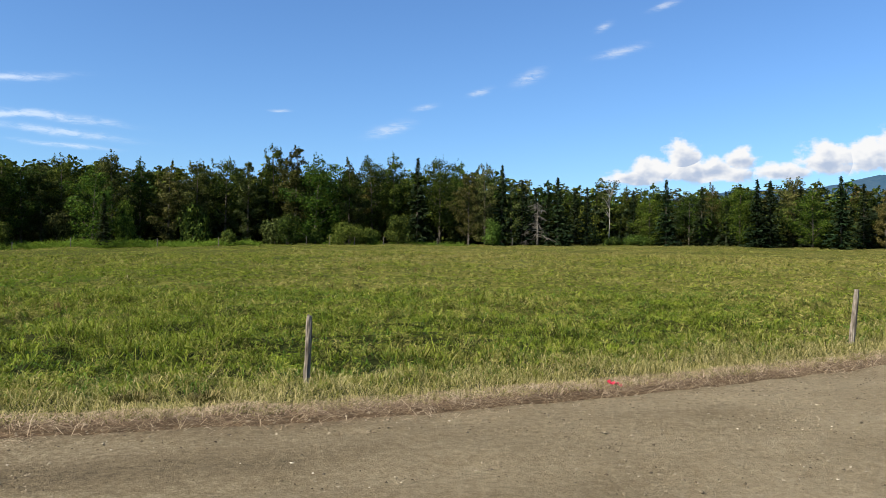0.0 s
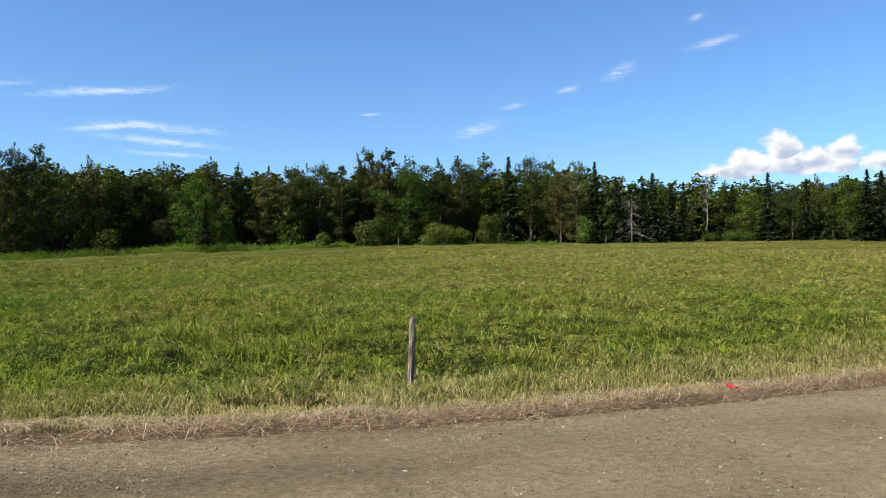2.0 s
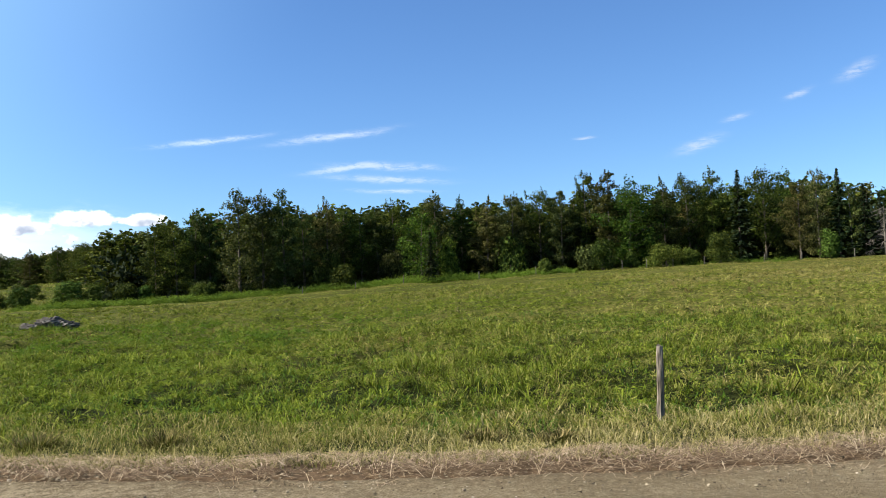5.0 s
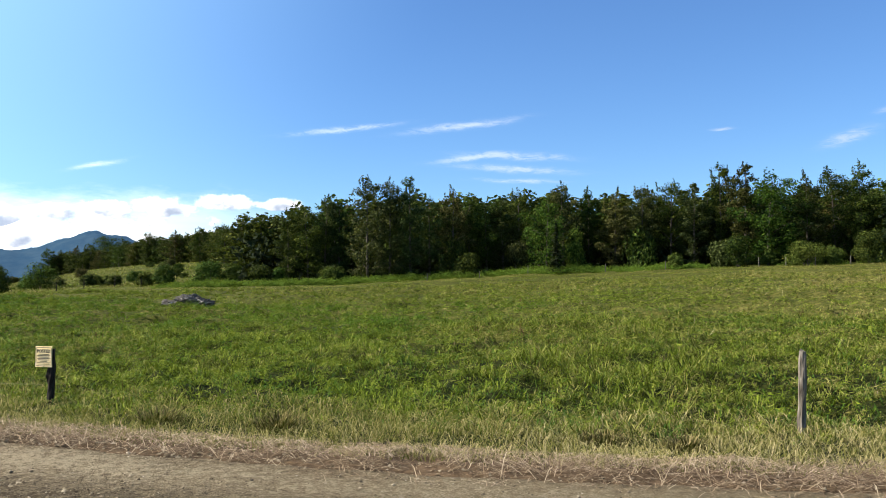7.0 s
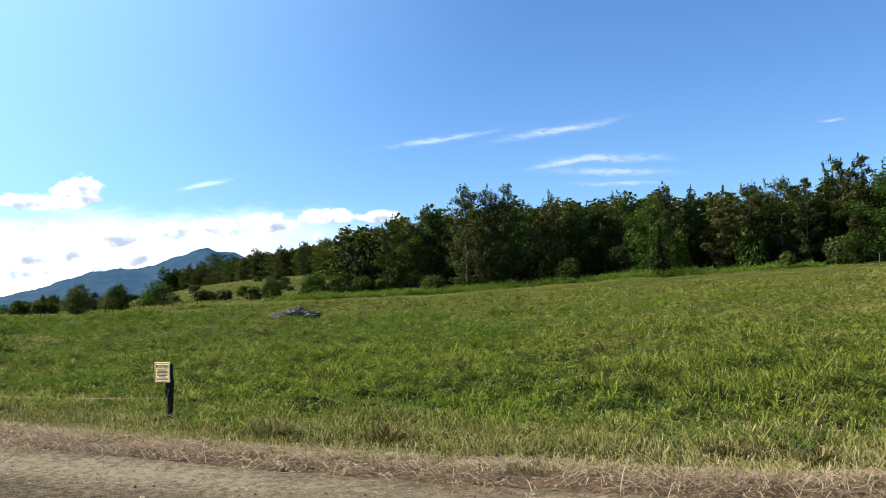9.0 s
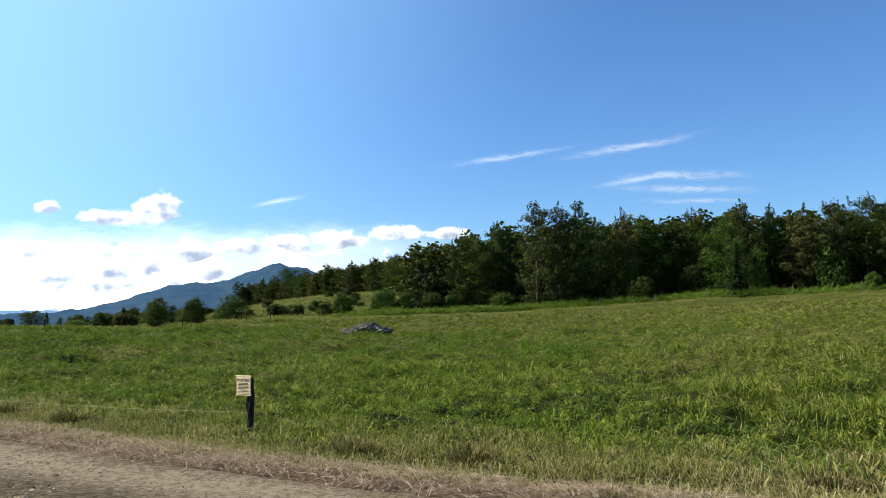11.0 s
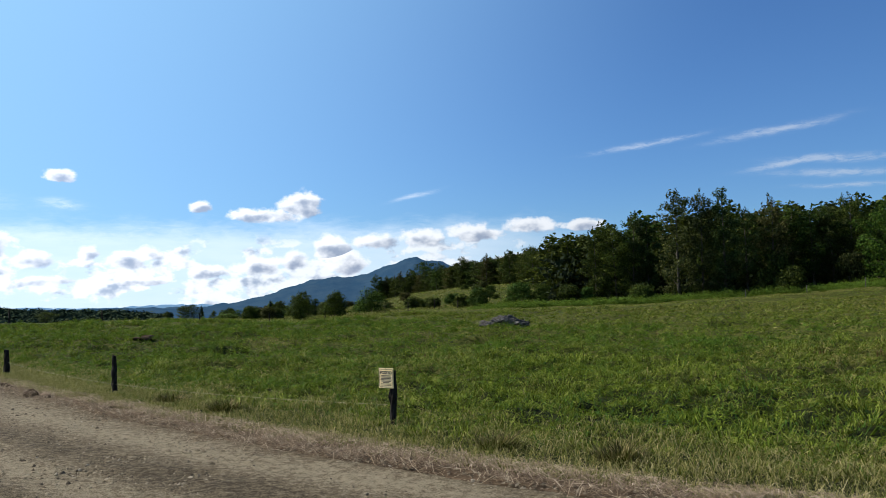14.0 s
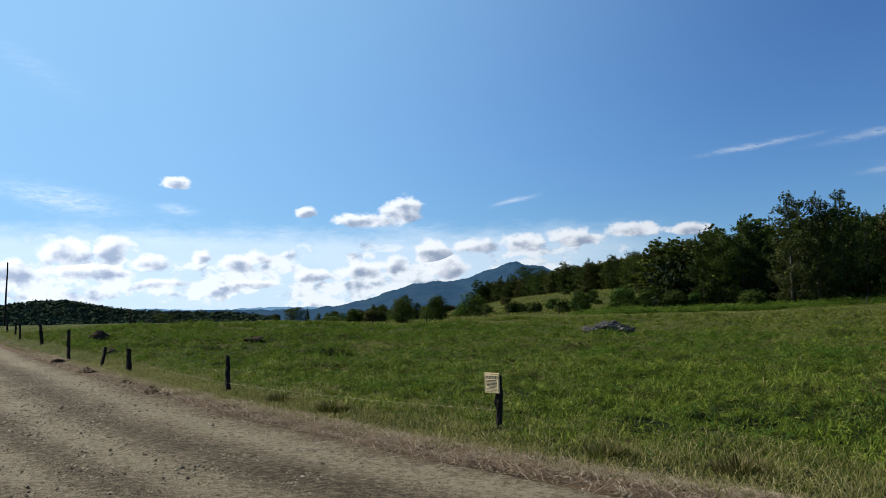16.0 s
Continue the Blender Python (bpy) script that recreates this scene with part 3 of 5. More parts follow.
def broadleaf(name, label, seed, height, width, bare, leaf_mat, total=9500, size=0.100, shape=0.5, twigs=30):
    """A leafy tree: tapered trunk, rising boughs of uneven reach that carry flattened leafy sprays with dark gaps between, and thin shoots at the top."""
    rng = np.random.RandomState(seed)
    tree = new(name)
    bm = bmesh.new()
    lean = rng.normal(size=2) * 0.35
    axis = lambda t: Vector((lean[0] * t * t, lean[1] * t * t, height * t))
    limb(bm, [axis(t) - Vector((0, 0, 0.3 * (t == 0))) for t in np.linspace(0, 0.93, 8)], height * 0.014, 0.03, 7)
    centres, radii = [], []
    count = 25
    lopsided = rng.rand() * 6.283
    for i in range(count):
        t = (i + 0.7 * rng.rand()) / count
        q = i * 2.4 + rng.rand() * 0.9
        # widest a third of the way up, drawn in above by the shape
        prof = (0.55 + 0.45 * min(1.0, t / 0.3)) * max(0.05, 1 - t ** (1.5 + 2.5 * shape)) ** 0.75
        reach = width * prof * (0.62 + 0.62 * rng.rand()) * (1 + 0.18 * math.cos(q - lopsided)) + 0.15
        h = bare + (0.97 - bare) * t
        root = axis(max(0.03, h - 0.10 * (1 - t)))
        tip = axis(h) + Vector((math.cos(q) * reach, math.sin(q) * reach, reach * (0.25 + 0.35 * rng.rand()) * (1 - 0.4 * t)))
        mid = root.lerp(tip, 0.55) + Vector((0, 0, 0.12 * reach))
        limb(bm, [root, mid, tip], 0.055 * (1.2 - t), 0.012, 4)
        sprays = 4 if reach > 0.9 else 2
        for j in range(sprays):
            u = 0.38 + 0.62 * (j + 0.5 * rng.rand()) / (sprays - 0.5)
            r = (0.29 + 0.20 * rng.rand()) * (0.35 * width + 0.45 * reach) * (1.12 - 0.35 * u) + 0.12
            p = root.lerp(tip, min(u, 1.02)) + Vector(rng.normal(size=3) * 0.16 * r)
            centres.append(p)
            radii.append((r, r, r * (0.52 + 0.30 * rng.rand())))
    for k in range(twigs):
        j = rng.randint(len(centres) // 2, len(centres))
        r = 0.08 + 0.09 * rng.rand()
        q = rng.rand() * 6.283
        centres.append(centres[j] + Vector((math.cos(q) * radii[j][0] * 0.5, math.sin(q) * radii[j][0] * 0.5, radii[j][2] * (0.8 + 0.7 * rng.rand()))))
        radii.append((r, r, r * 3.0))
    part("trunk", bm, m_bark, tree, smooth=True)
    v, f = lobe_leaves(rng, centres, radii, total, size)
    v[:, 2] *= height / np.percentile(v[:, 2], 99.7)
    v[:, 2] = np.maximum(v[:, 2], 0.05)
    crown = new("crown", mesh_from("crown", v, f, leaf_mat))
    crown.parent = tree
    return tagged(tree, label, "tree")


def spruce(name, label, seed, height, width, leaf_mat, bare=0.04, bark=None, sprays=5, gap=0.34):
    """A spruce: a straight mast with whorls of drooping boughs that shorten towards the tip."""
    rng = np.random.RandomState(seed)
    tree = new(name)
    bm = bmesh.new()
    limb(bm, [Vector((0, 0, height * t - 0.3 * (t == 0))) for t in np.linspace(0, 1, 6)], height * 0.014, 0.015, 6)
    pts, ways, sizes = [], [], []
    h = height * bare
    while h < height * 0.985:
        t = h / height
        reach = width * (1 - t) ** 0.95 * (0.8 + 0.35 * rng.rand()) + 0.06
        for k in range(7 if t < 0.8 else 5):
            q = rng.rand() * 6.283
            r1 = reach * (0.65 + 0.5 * rng.rand())
            out = np.array([math.cos(q), math.sin(q), 0])
            for j in range(sprays):
                u = (j + 0.6 + 0.4 * rng.rand()) / sprays
                pts.append(out * r1 * u + np.array([0, 0, h - 0.32 * r1 * u + 0.22 * r1 * u * u]) + rng.normal(size=3) * 0.07)
                ways.append(out * (0.7 + 0.3 * u) + np.array([rng.normal() * 0.5, rng.normal() * 0.5, -0.35]))
                sizes.append((0.20 + 0.13 * rng.rand()) * (1.15 - 0.75 * t))
            if k == 0 and t < 0.9:
                limb(bm, [Vector((0, 0, h)), Vector(out * r1 * 0.9) + Vector((0, 0, h - 0.15 * r1))], 0.025, 0.008, 3)
        h += gap * (1 - 0.45 * t) * (0.8 + 0.4 * rng.rand())
    part("trunk", bm, bark or m_bark, tree, smooth=True)
    c, a, s = np.array(pts), np.array(ways), np.array(sizes)[:, None]
    a /= np.linalg.norm(a, axis=1)[:, None]
    b = np.cross(a, rng.normal(size=a.shape) * 0.35 + np.array([0, 0, 1.0]))
    b /= np.linalg.norm(b, axis=1)[:, None]
    w = np.cross(a, b)
    v = np.stack([c - a * s * 1.3, c + b * s * 0.7 - w * s * 0.25, c + a * s * 1.5, c - b * s * 0.7 - w * s * 0.25], 1).reshape(-1, 3)
    crown = new("crown", mesh_from("crown", v, np.arange(len(v)).reshape(-1, 4), leaf_mat))
    crown.parent = tree
    return tagged(tree, label, "tree")


def copy_to(model, m):
    """A copy of a tree at a pose with its own scale, whatever scale the first one has."""
    return copy_thing(model, m @ Matrix.Diagonal((*(1 / k for k in model.scale), 1)))


def stand(kinds, places, group, seed, wide=1.0):
    """Trees of some kinds at (x, y, height of the tip above datum); the first use of a kind is the built tree itself."""
    rng = np.random.RandomState(seed)
    for k, (x, y, tip) in enumerate(places):
        model, tall = kinds[k % len(kinds)]
        z = z_at(x, y)
        s = (tip - z) / tall * 1.02
        w = s * (0.95 + 0.35 * rng.rand()) * wide
        m = pose(x, y, z - 0.05, 0, 0, rng.rand() * 360) @ Matrix.Diagonal((w, w, s, 1))
        if model.get("used"):
            copy_to(model, m)
        else:
            model.matrix_basis = m
            model["used"] = 1
            model["group"] = group


def away(models):
    for m, _ in models:
        if "used" in m:
            del m["used"]


round_kinds = [(broadleaf("leafy_tree", "tall green broadleaf tree at the wood's edge", 10 + i, 12, w, b, m_leaf, shape=tp), 12) for i, (w, b, tp) in enumerate(((2.9, 0.16, 0.7), (2.5, 0.12, 0.45), (3.3, 0.20, 0.9), (2.4, 0.10, 0.3)))]
tall_kinds = [(broadleaf("aspen_tree", "tall narrow grey-green aspen at the wood's edge", 30 + i, 13, w, 0.06, m_tall, shape=0.5, twigs=42), 13) for i, w in enumerate((2.4, 2.0, 2.7))]
brown_kinds = [(broadleaf("leafy_tree", "olive-brown leafy tree at the wood's edge", 40 + i, 12, w, b, m_brown, shape=sh, twigs=34), 12) for i, (w, b, sh) in enumerate(((2.2, 0.08, 0.35), (2.6, 0.16, 0.6), (2.0, 0.04, 0.25)))]
bright_kinds = [(broadleaf("maple_tree", "bright green maple at the wood's edge", 50 + i, 10, w, 0.05, m_bright, shape=0.75), 10) for i, w in enumerate((3.0, 2.6))]
spruce_kinds = [(spruce("spruce_tree", "dark green pointed spruce at the wood's edge", 60 + i, 12, w, m_needle), 12) for i, w in enumerate((2.6, 2.1, 2.9))]

deep_kinds = [(broadleaf("forest_tree", "dark green tree deep in the wood", 80 + i, 12, w, 0.0, m, 2200, 0.22, tp, 10), 12) for i, (w, tp, m) in enumerate(((2.9, 0.4, m_leaf), (2.6, 0.25, m_leaf), (2.5, 0.3, m_brown)))]

round_places = [
    (-46.9, 101.7, 13.4), (-38.5, 105.2, 13.5), (-28.5, 108.3, 14.0), (-22.5, 109.7, 15.8), (-9.6, 111.6, 14.8), (-6.6, 111.8, 15.1),
    (-0.5, 112.0, 14.8), (2.1, 118.0, 14.9), (18.5, 120.6, 11.5), (26.3, 119.1, 11.9), (34.1, 115.1, 10.8), (55.2, 108.8, 11.0),
    (61.0, 105.7, 11.4), (64.6, 103.5, 11.7), (70.0, 99.9, 11.9), (-70.8, 83.2, 10.6), (-68.9, 84.8, 11.0), (-51.6, 96.4, 12.5),
    (-49.6, 97.4, 11.7),
]
tall_places = [
    (-40.8, 102.1, 13.9), (-25.3, 107.1, 13.5), (5.5, 109.9, 13.9), (-67.2, 86.1, 12.1), (-65.8, 87.3, 11.7), (-59.4, 84.5, 14.1),
    (-57.7, 86.9, 13.7), (-56.1, 89.1, 14.4), (-55.6, 93.0, 12.1), (-47.7, 98.4, 12.0),
]
brown_places = [
    (-34.6, 104.4, 13.1), (-31.4, 105.4, 13.3), (-19.3, 108.3, 15.5), (-12.2, 107.3, 14.1), (3.2, 106.0, 12.2), (8.8, 107.6, 11.5),
    (35.7, 110.4, 11.8), (45.5, 107.8, 12.4), (55.5, 104.1, 10.7), (-52.5, 93.6, 13.4),
]
bright_places = [
    (-16.5, 106.7, 14.0), (27.0, 108.7, 10.3), (37.7, 105.5, 10.9), (45.6, 102.3, 10.3), (-40.9, 96.7, 11.4),
]
spruce_places = [
    (-3.4, 107.9, 14.6), (7.6, 107.7, 13.7), (10.2, 107.5, 11.8), (14.6, 106.0, 12.1), (13.5, 107.1, 10.9), (18.6, 107.4, 11.0),
    (28.0, 104.3, 11.8), (38.9, 102.9, 11.8), (40.7, 103.3, 11.7), (46.7, 97.4, 11.8), (-37.9, 92.5, 8.4), (63.5, 95.9, 11.9),
    (33.6, 107.9, 11.3), (25.0, 109.2, 10.8), (45.1, 104.7, 11.2), (51.1, 100.8, 11.3), (17.5, 110.6, 11.0), (12.3, 111.3, 11.0),
    (36.1, 106.0, 10.6),
]
far_places = [
    (-84.1, 95.0, 11.1), (-96.8, 103.8, 11.3), (-106.7, 108.2, 11.6), (-120.4, 115.6, 11.9), (-134.7, 122.3, 12.2), (-153.1, 131.6, 12.7),
    (-175.9, 143.3, 12.6), (-190.6, 149.0, 13.9), (-197.0, 148.8, 11.9), (-203.1, 149.0, 11.5), (-205.1, 146.2, 10.2), (-206.9, 143.7, 10.6),
]
stand(round_kinds, round_places, "trees at the edge of the wood", 1)
stand(tall_kinds, tall_places, "trees at the edge of the wood", 2)
stand(brown_kinds, brown_places, "trees at the edge of the wood", 3)
stand(bright_kinds, bright_places, "trees at the edge of the wood", 4)
stand(spruce_kinds, spruce_places, "trees at the edge of the wood", 5)
stand(round_kinds + brown_kinds[:1], far_places, "trees at the edge of the wood", 6, 1.35)

# undergrowth added to close the view into the wood, coloured dark for its shade
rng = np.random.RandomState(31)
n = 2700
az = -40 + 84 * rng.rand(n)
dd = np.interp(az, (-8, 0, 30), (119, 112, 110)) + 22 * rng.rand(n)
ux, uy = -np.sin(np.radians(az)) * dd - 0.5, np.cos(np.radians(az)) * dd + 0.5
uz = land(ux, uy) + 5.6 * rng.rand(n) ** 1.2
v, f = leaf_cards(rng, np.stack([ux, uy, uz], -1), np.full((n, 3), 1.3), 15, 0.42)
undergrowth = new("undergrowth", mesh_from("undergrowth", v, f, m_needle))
tagged(undergrowth, "dense dark undergrowth added for the shade inside the wood", "undergrowth", kind="stuff")

# dark leafy fill added between the far trees, in place of shade
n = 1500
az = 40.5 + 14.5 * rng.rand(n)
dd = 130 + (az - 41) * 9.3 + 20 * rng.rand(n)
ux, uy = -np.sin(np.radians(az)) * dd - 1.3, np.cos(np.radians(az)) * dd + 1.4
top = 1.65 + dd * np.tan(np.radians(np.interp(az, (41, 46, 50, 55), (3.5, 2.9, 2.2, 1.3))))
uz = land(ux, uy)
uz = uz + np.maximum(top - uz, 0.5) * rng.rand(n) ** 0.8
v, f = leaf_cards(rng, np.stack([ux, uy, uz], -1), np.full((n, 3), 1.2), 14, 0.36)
far_fill = new("undergrowth", mesh_from("undergrowth", v, f, m_needle))
tagged(far_fill, "dense dark fill added for the shade inside the far wood", "undergrowth", kind="stuff")

# trees deeper in the wood, lower than the edge seen against the sky
rng = np.random.RandomState(77)
deep = []
for row in range(2):
    for az in np.arange(-40, 43, 1.05):
        a = radians(az + rng.rand() * 0.8)
        d = (122 if az < -6 else 114) + row * 9 + rng.rand() * 8
        tip = (9.2 + 1.5 * rng.rand() + 0.3 * row) * np.interp(az, (-12, -4, 34, 41), (0.86, 1.0, 1.0, 0.78))
        deep.append((-math.sin(a) * d - 0.6, math.cos(a) * d + 0.7, 3.4 + tip))
for row in range(3):
    for az in np.arange(41, 55, 0.42):
        a = radians(az + rng.rand() * 0.4)
        d = 122 + (az - 41) * 9.3 + row * 8 + rng.rand() * 6
        deep.append((-math.sin(a) * d - 1.3, math.cos(a) * d + 1.4, 1.65 + d * math.tan(radians(np.interp(az, (41, 46, 50, 55), (4.0, 3.4, 2.7, 1.7)) - 0.3 * rng.rand()))))
stand(deep_kinds + deep_kinds[:2], deep, "trees deeper in the wood", 8, 1.4)
away(deep_kinds + round_kinds + tall_kinds + brown_kinds + bright_kinds + spruce_kinds)


def dead_spruce(seed, height, width):
    """A dead spruce: a bare mast with grey drooping boughs and twigs."""
    rng = np.random.RandomState(seed)
    tree = new("dead_spruce")
    bm = bmesh.new()
    limb(bm, [Vector((0, 0, height * t - 0.3 * (t == 0))) for t in np.linspace(0, 1, 6)], 0.16, 0.03, 6)
    part("trunk", bm, m_deadwood, tree, smooth=True)
    h = height * 0.16
    while h < height * 0.97:
        t = h / height
        bm = bmesh.new()
        q = rng.rand() * 6.283
        r = width * (1 - t) ** 0.7 * (0.6 + 0.5 * rng.rand()) + 0.2
        out = Vector((math.cos(q), math.sin(q), 0))
        p0, p1, p2 = Vector((0, 0, h)), out * r * 0.5 + Vector((0, 0, h - 0.05 * r)), out * r + Vector((0, 0, h - 0.28 * r))
        limb(bm, [p0, p1, p2], 0.055, 0.02, 4)
        for j in range(9):
            c = p1.lerp(p2, rng.rand())
            limb(bm, [c, c + Vector((rng.normal() * 0.4, rng.normal() * 0.4, -0.2 - 0.3 * rng.rand()))], 0.028, 0.012, 3)
        part("bough", bm, m_deadwood, tree)
        h += 0.11 + 0.11 * rng.rand()
    return tagged(tree, "dead grey spruce with bare drooping boughs", "tree")


def birch(seed, height):
    """A half-dead birch: forking white limbs with a few leaves left."""
    rng = np.random.RandomState(seed)
    tree = new("birch_tree")
    bm = bmesh.new()
    limb(bm, [Vector((0.3 * math.sin(3 * t), 0.1 * t, height * 0.95 * t - 0.3 * (t == 0))) for t in np.linspace(0, 1, 8)], 0.10, 0.02, 6)
    centres = []
    for k in range(14):
        h = height * (0.45 + 0.5 * rng.rand())
        q = rng.rand() * 6.283
        r = 0.7 + 0.7 * rng.rand()
        p0 = Vector((0.3 * math.sin(3 * h / height), 0, h))
        p1 = p0 + Vector((math.cos(q) * r * 0.6, math.sin(q) * r * 0.6, r * 0.9))
        p2 = p0 + Vector((math.cos(q) * r, math.sin(q) * r, r * 1.3))
        limb(bm, [p0, p1, p2], 0.06, 0.015, 5)
        centres.append(p2)
    part("trunk", bm, m_palebark, tree, smooth=True)
    v, f = leaf_cards(rng, centres, [(0.6, 0.6, 0.6)] * len(centres), 40, 0.15)
    crown = new("crown", mesh_from("crown", v, f, m_tall))
    crown.parent = tree
    return tagged(tree, "thin white birch with few leaves among the spruces", "tree")


def put(ob, x, y, turn=0.0, size=1.0, sink=0.04):
    ob.matrix_basis = pose(x, y, z_at(x, y) - sink, 0, 0, turn) @ Matrix.Scale(size, 4)
    return ob


put(dead_spruce(3, 5.6, 2.8), 12.1, 106.5)
put(birch(8, 7.6), 22.6, 113.5, 40)


def shrub(name, label, seed, width, height, mat, clumps=34, count=110, size=0.095):
    """A bush: stems from one root and a dome of leaf clumps down to the ground."""
    rng = np.random.RandomState(seed)
    width *= 0.75
    bush = new(name)
    bm = bmesh.new()
    centres, radii = [], []
    for k in range(clumps):
        q, u = rng.rand() * 6.283, rng.rand() ** 0.5
        t = rng.rand()
        r = width * 0.5 * u * math.sqrt(max(0.12, 1 - 0.75 * t * t))
        p = Vector((math.cos(q) * r, math.sin(q) * r, height * (0.12 + 0.74 * t)))
        centres.append(p)
        s = 0.13 * (width + height) * (0.6 + 0.6 * rng.rand())
        radii.append((s, s, s * 0.8))
        if k % 3 == 0:
            limb(bm, [Vector((p.x * 0.12, p.y * 0.12, -0.1)), Vector((p.x * 0.5, p.y * 0.5, p.z * 0.6)), p], 0.03, 0.008, 4)
    part("stem", bm, m_bark, bush)
    v, f = lobe_leaves(rng, centres, radii, clumps * count, size)
    v[:, 2] = np.maximum(v[:, 2] * height / np.percentile(v[:, 2], 99), 0.0)
    leaves = new("leaves", mesh_from("leaves", v, f, mat))
    leaves.parent = bush
    return tagged(bush, label, "shrub", "shrubs along the field")


# bushes at the foot of the wood and along the far side of the meadow: x, y, width, height of the top above datum
bushes = [
    (-18.6, 99.3, 3.4, 6.7), (-11.6, 100.3, 6.4, 5.8), (-15.6, 101.4, 2.0, 5.0), (-5.5, 100.9, 3.4, 6.6), (6.3, 103.8, 2.6, 6.5), (24.8, 105.1, 5.5, 4.9),
    (21.5, 105.8, 3.2, 4.6), (-25.3, 97.8, 1.8, 4.6), (-9.0, 102.6, 2.5, 5.2), (-101.5, 63.6, 4.0, 3.7), (-97.1, 66.6, 5.0, 3.9), (-79.0, 70.4, 3.0, 3.6),
    (-83.4, 71.4, 2.6, 2.8), (-76.1, 75.0, 4.6, 4.2), (-73.6, 76.1, 3.0, 3.8), (-71.1, 78.4, 3.4, 3.7), (-69.4, 79.9, 2.6, 3.3), (-60.7, 79.2, 3.8, 3.3),
    (-47.6, 88.8, 3.6, 4.9), (-110.1, 62.7, 3.8, 3.5), (-87.3, 69.9, 2.2, 2.5), (-90.6, 68.8, 2.6, 2.7),
]
for k, (x, y, w, tip) in enumerate(bushes):
    h = max(1.0, tip - z_at(x, y))
    put(shrub("bush", "rounded green bush at the foot of the wood" if x > -62 else "dark green bush in the far meadow", 100 + k, w, h, m_shrub if k % 3 and x > -80 else m_leaf), x, y)

# scrub that climbs the far slope in the west
rng = np.random.RandomState(12)
models = [shrub("bush", "wild scrub bush on the far slope", 140 + k, 4.0, h, m, 26, 110, 0.12) for k, (h, m) in enumerate(((2.2, m_shrub), (3.4, m_leaf), (2.6, m_brown), (4.6, m_bright)))]
for k in range(46):
    az = 56.5 + 9.5 * rng.rand()
    a, d = radians(az), 128 + 95 * rng.rand()
    x, y = -math.sin(a) * d - 1.3, math.cos(a) * d + 1.4
    tip = 1.65 + d * math.tan(radians(np.interp(az, (55.5, 58, 62, 66), (0.9, 0.85, 0.45, 0.0)) - 0.75 * rng.rand()))
    z = z_at(x, y)
    h = max(1.0, tip - z)
    model = models[k % 4]
    tall = (2.2, 3.4, 2.6, 4.6)[k % 4]
    m = pose(x, y, z - 0.1, 0, 0, rng.rand() * 360) @ Matrix.Diagonal((0.7 + 0.5 * rng.rand(),) * 2 + (h / tall, 1))
    if k < 4:
        model.matrix_basis = m
    else:
        copy_to(model, m)
# low scrub on the sunlit slope below the far wood
for k in range(15):
    a, d = radians(43 + 13 * rng.rand()), 104 + 60 * rng.rand()
    x, y = -math.sin(a) * d - 1.3, math.cos(a) * d + 1.4
    s = 0.35 + 0.35 * rng.rand()
    copy_to(models[(0, 2)[k % 2]], pose(x, y, z_at(x, y) - 0.1, 0, 0, rng.rand() * 360) @ Matrix.Diagonal((s * 1.2, s * 1.2, s, 1)))
# saplings under the edge of the wood
for k, az in enumerate(np.arange(-36, 41, 4.3)):
    a, d = radians(az + rng.rand()), np.interp(az, (-8, 0, 30), (113, 107, 104)) + 4 * rng.rand()
    x, y = -math.sin(a) * d - 0.5, math.cos(a) * d + 0.5
    s = 0.7 + 0.5 * rng.rand()
    copy_to(models[(1, 3, 2)[k % 3]], pose(x, y, z_at(x, y) - 0.1, 0, 0, rng.rand() * 360) @ Matrix.Diagonal((s, s, s * (1.1 + 0.5 * rng.rand()), 1)))
# single trees beyond the crest in the west: azimuth, distance, height of the tip in degrees, width
for k, (model, tall, az, d, tip, w) in enumerate(((0, 12, 68.2, 190, 0.34, 0.65), (2, 12, 67.7, 188, 0.40, 0.65), (1, 12, 69.2, 194, -0.02, 0.4), (3, 12, 66.3, 200, -0.05, 0.4),
                                                  (2, 12, 76.4, 180, 0.12, 0.55), (0, 12, 62.0, 150, 0.52, 0.45), (2, 12, 60.4, 150, 1.15, 0.45), (1, 12, 60.9, 155, 0.7, 0.5), (3, 12, 59.6, 150, 0.6, 0.5))):
    a = radians(az)
    x, y = -math.sin(a) * d - 1.3, math.cos(a) * d + 1.4
    z = z_at(x, y)
    copy_to(round_kinds[model][0], pose(x, y, z - 0.1, 0, 0, 77 * k) @ Matrix.Diagonal((w, w, (1.65 + d * math.tan(radians(tip)) - z) / tall, 1)))
for az, d, tip in ((67.05, 190, 0.32), (62.6, 160, 0.55)):
    a = radians(az)
    x, y = -math.sin(a) * d - 1.3, math.cos(a) * d + 1.4
    z = z_at(x, y)
    copy_to(spruce_kinds[1][0], pose(x, y, z - 0.1, 0, 0, 10) @ Matrix.Diagonal((0.5, 0.5, (1.65 + d * math.tan(radians(tip)) - z) / 12, 1)))


# woods that clothe the hill across the valley
rng = np.random.RandomState(19)
n = 3400
az = 69 + 22 * rng.rand(n)
dd = 830 + 265 * rng.rand(n)
hx, hy = -np.sin(np.radians(az)) * dd, np.cos(np.radians(az)) * dd
top = np.interp(np.clip((az - 70) / 2.0, 0, 15), np.arange(16), crest(1100, *HILL))
hz = -32 + (top + 30) * np.cos((dd - 1100) / 300 * math.pi / 2) ** 0.9
wide = 3.2 + 2.4 * rng.rand(n)
v, f = lobe_leaves(rng, np.stack([hx, hy, hz + 1.6], -1), np.stack([wide, wide, wide * 0.85], -1), 52000, 1.7)
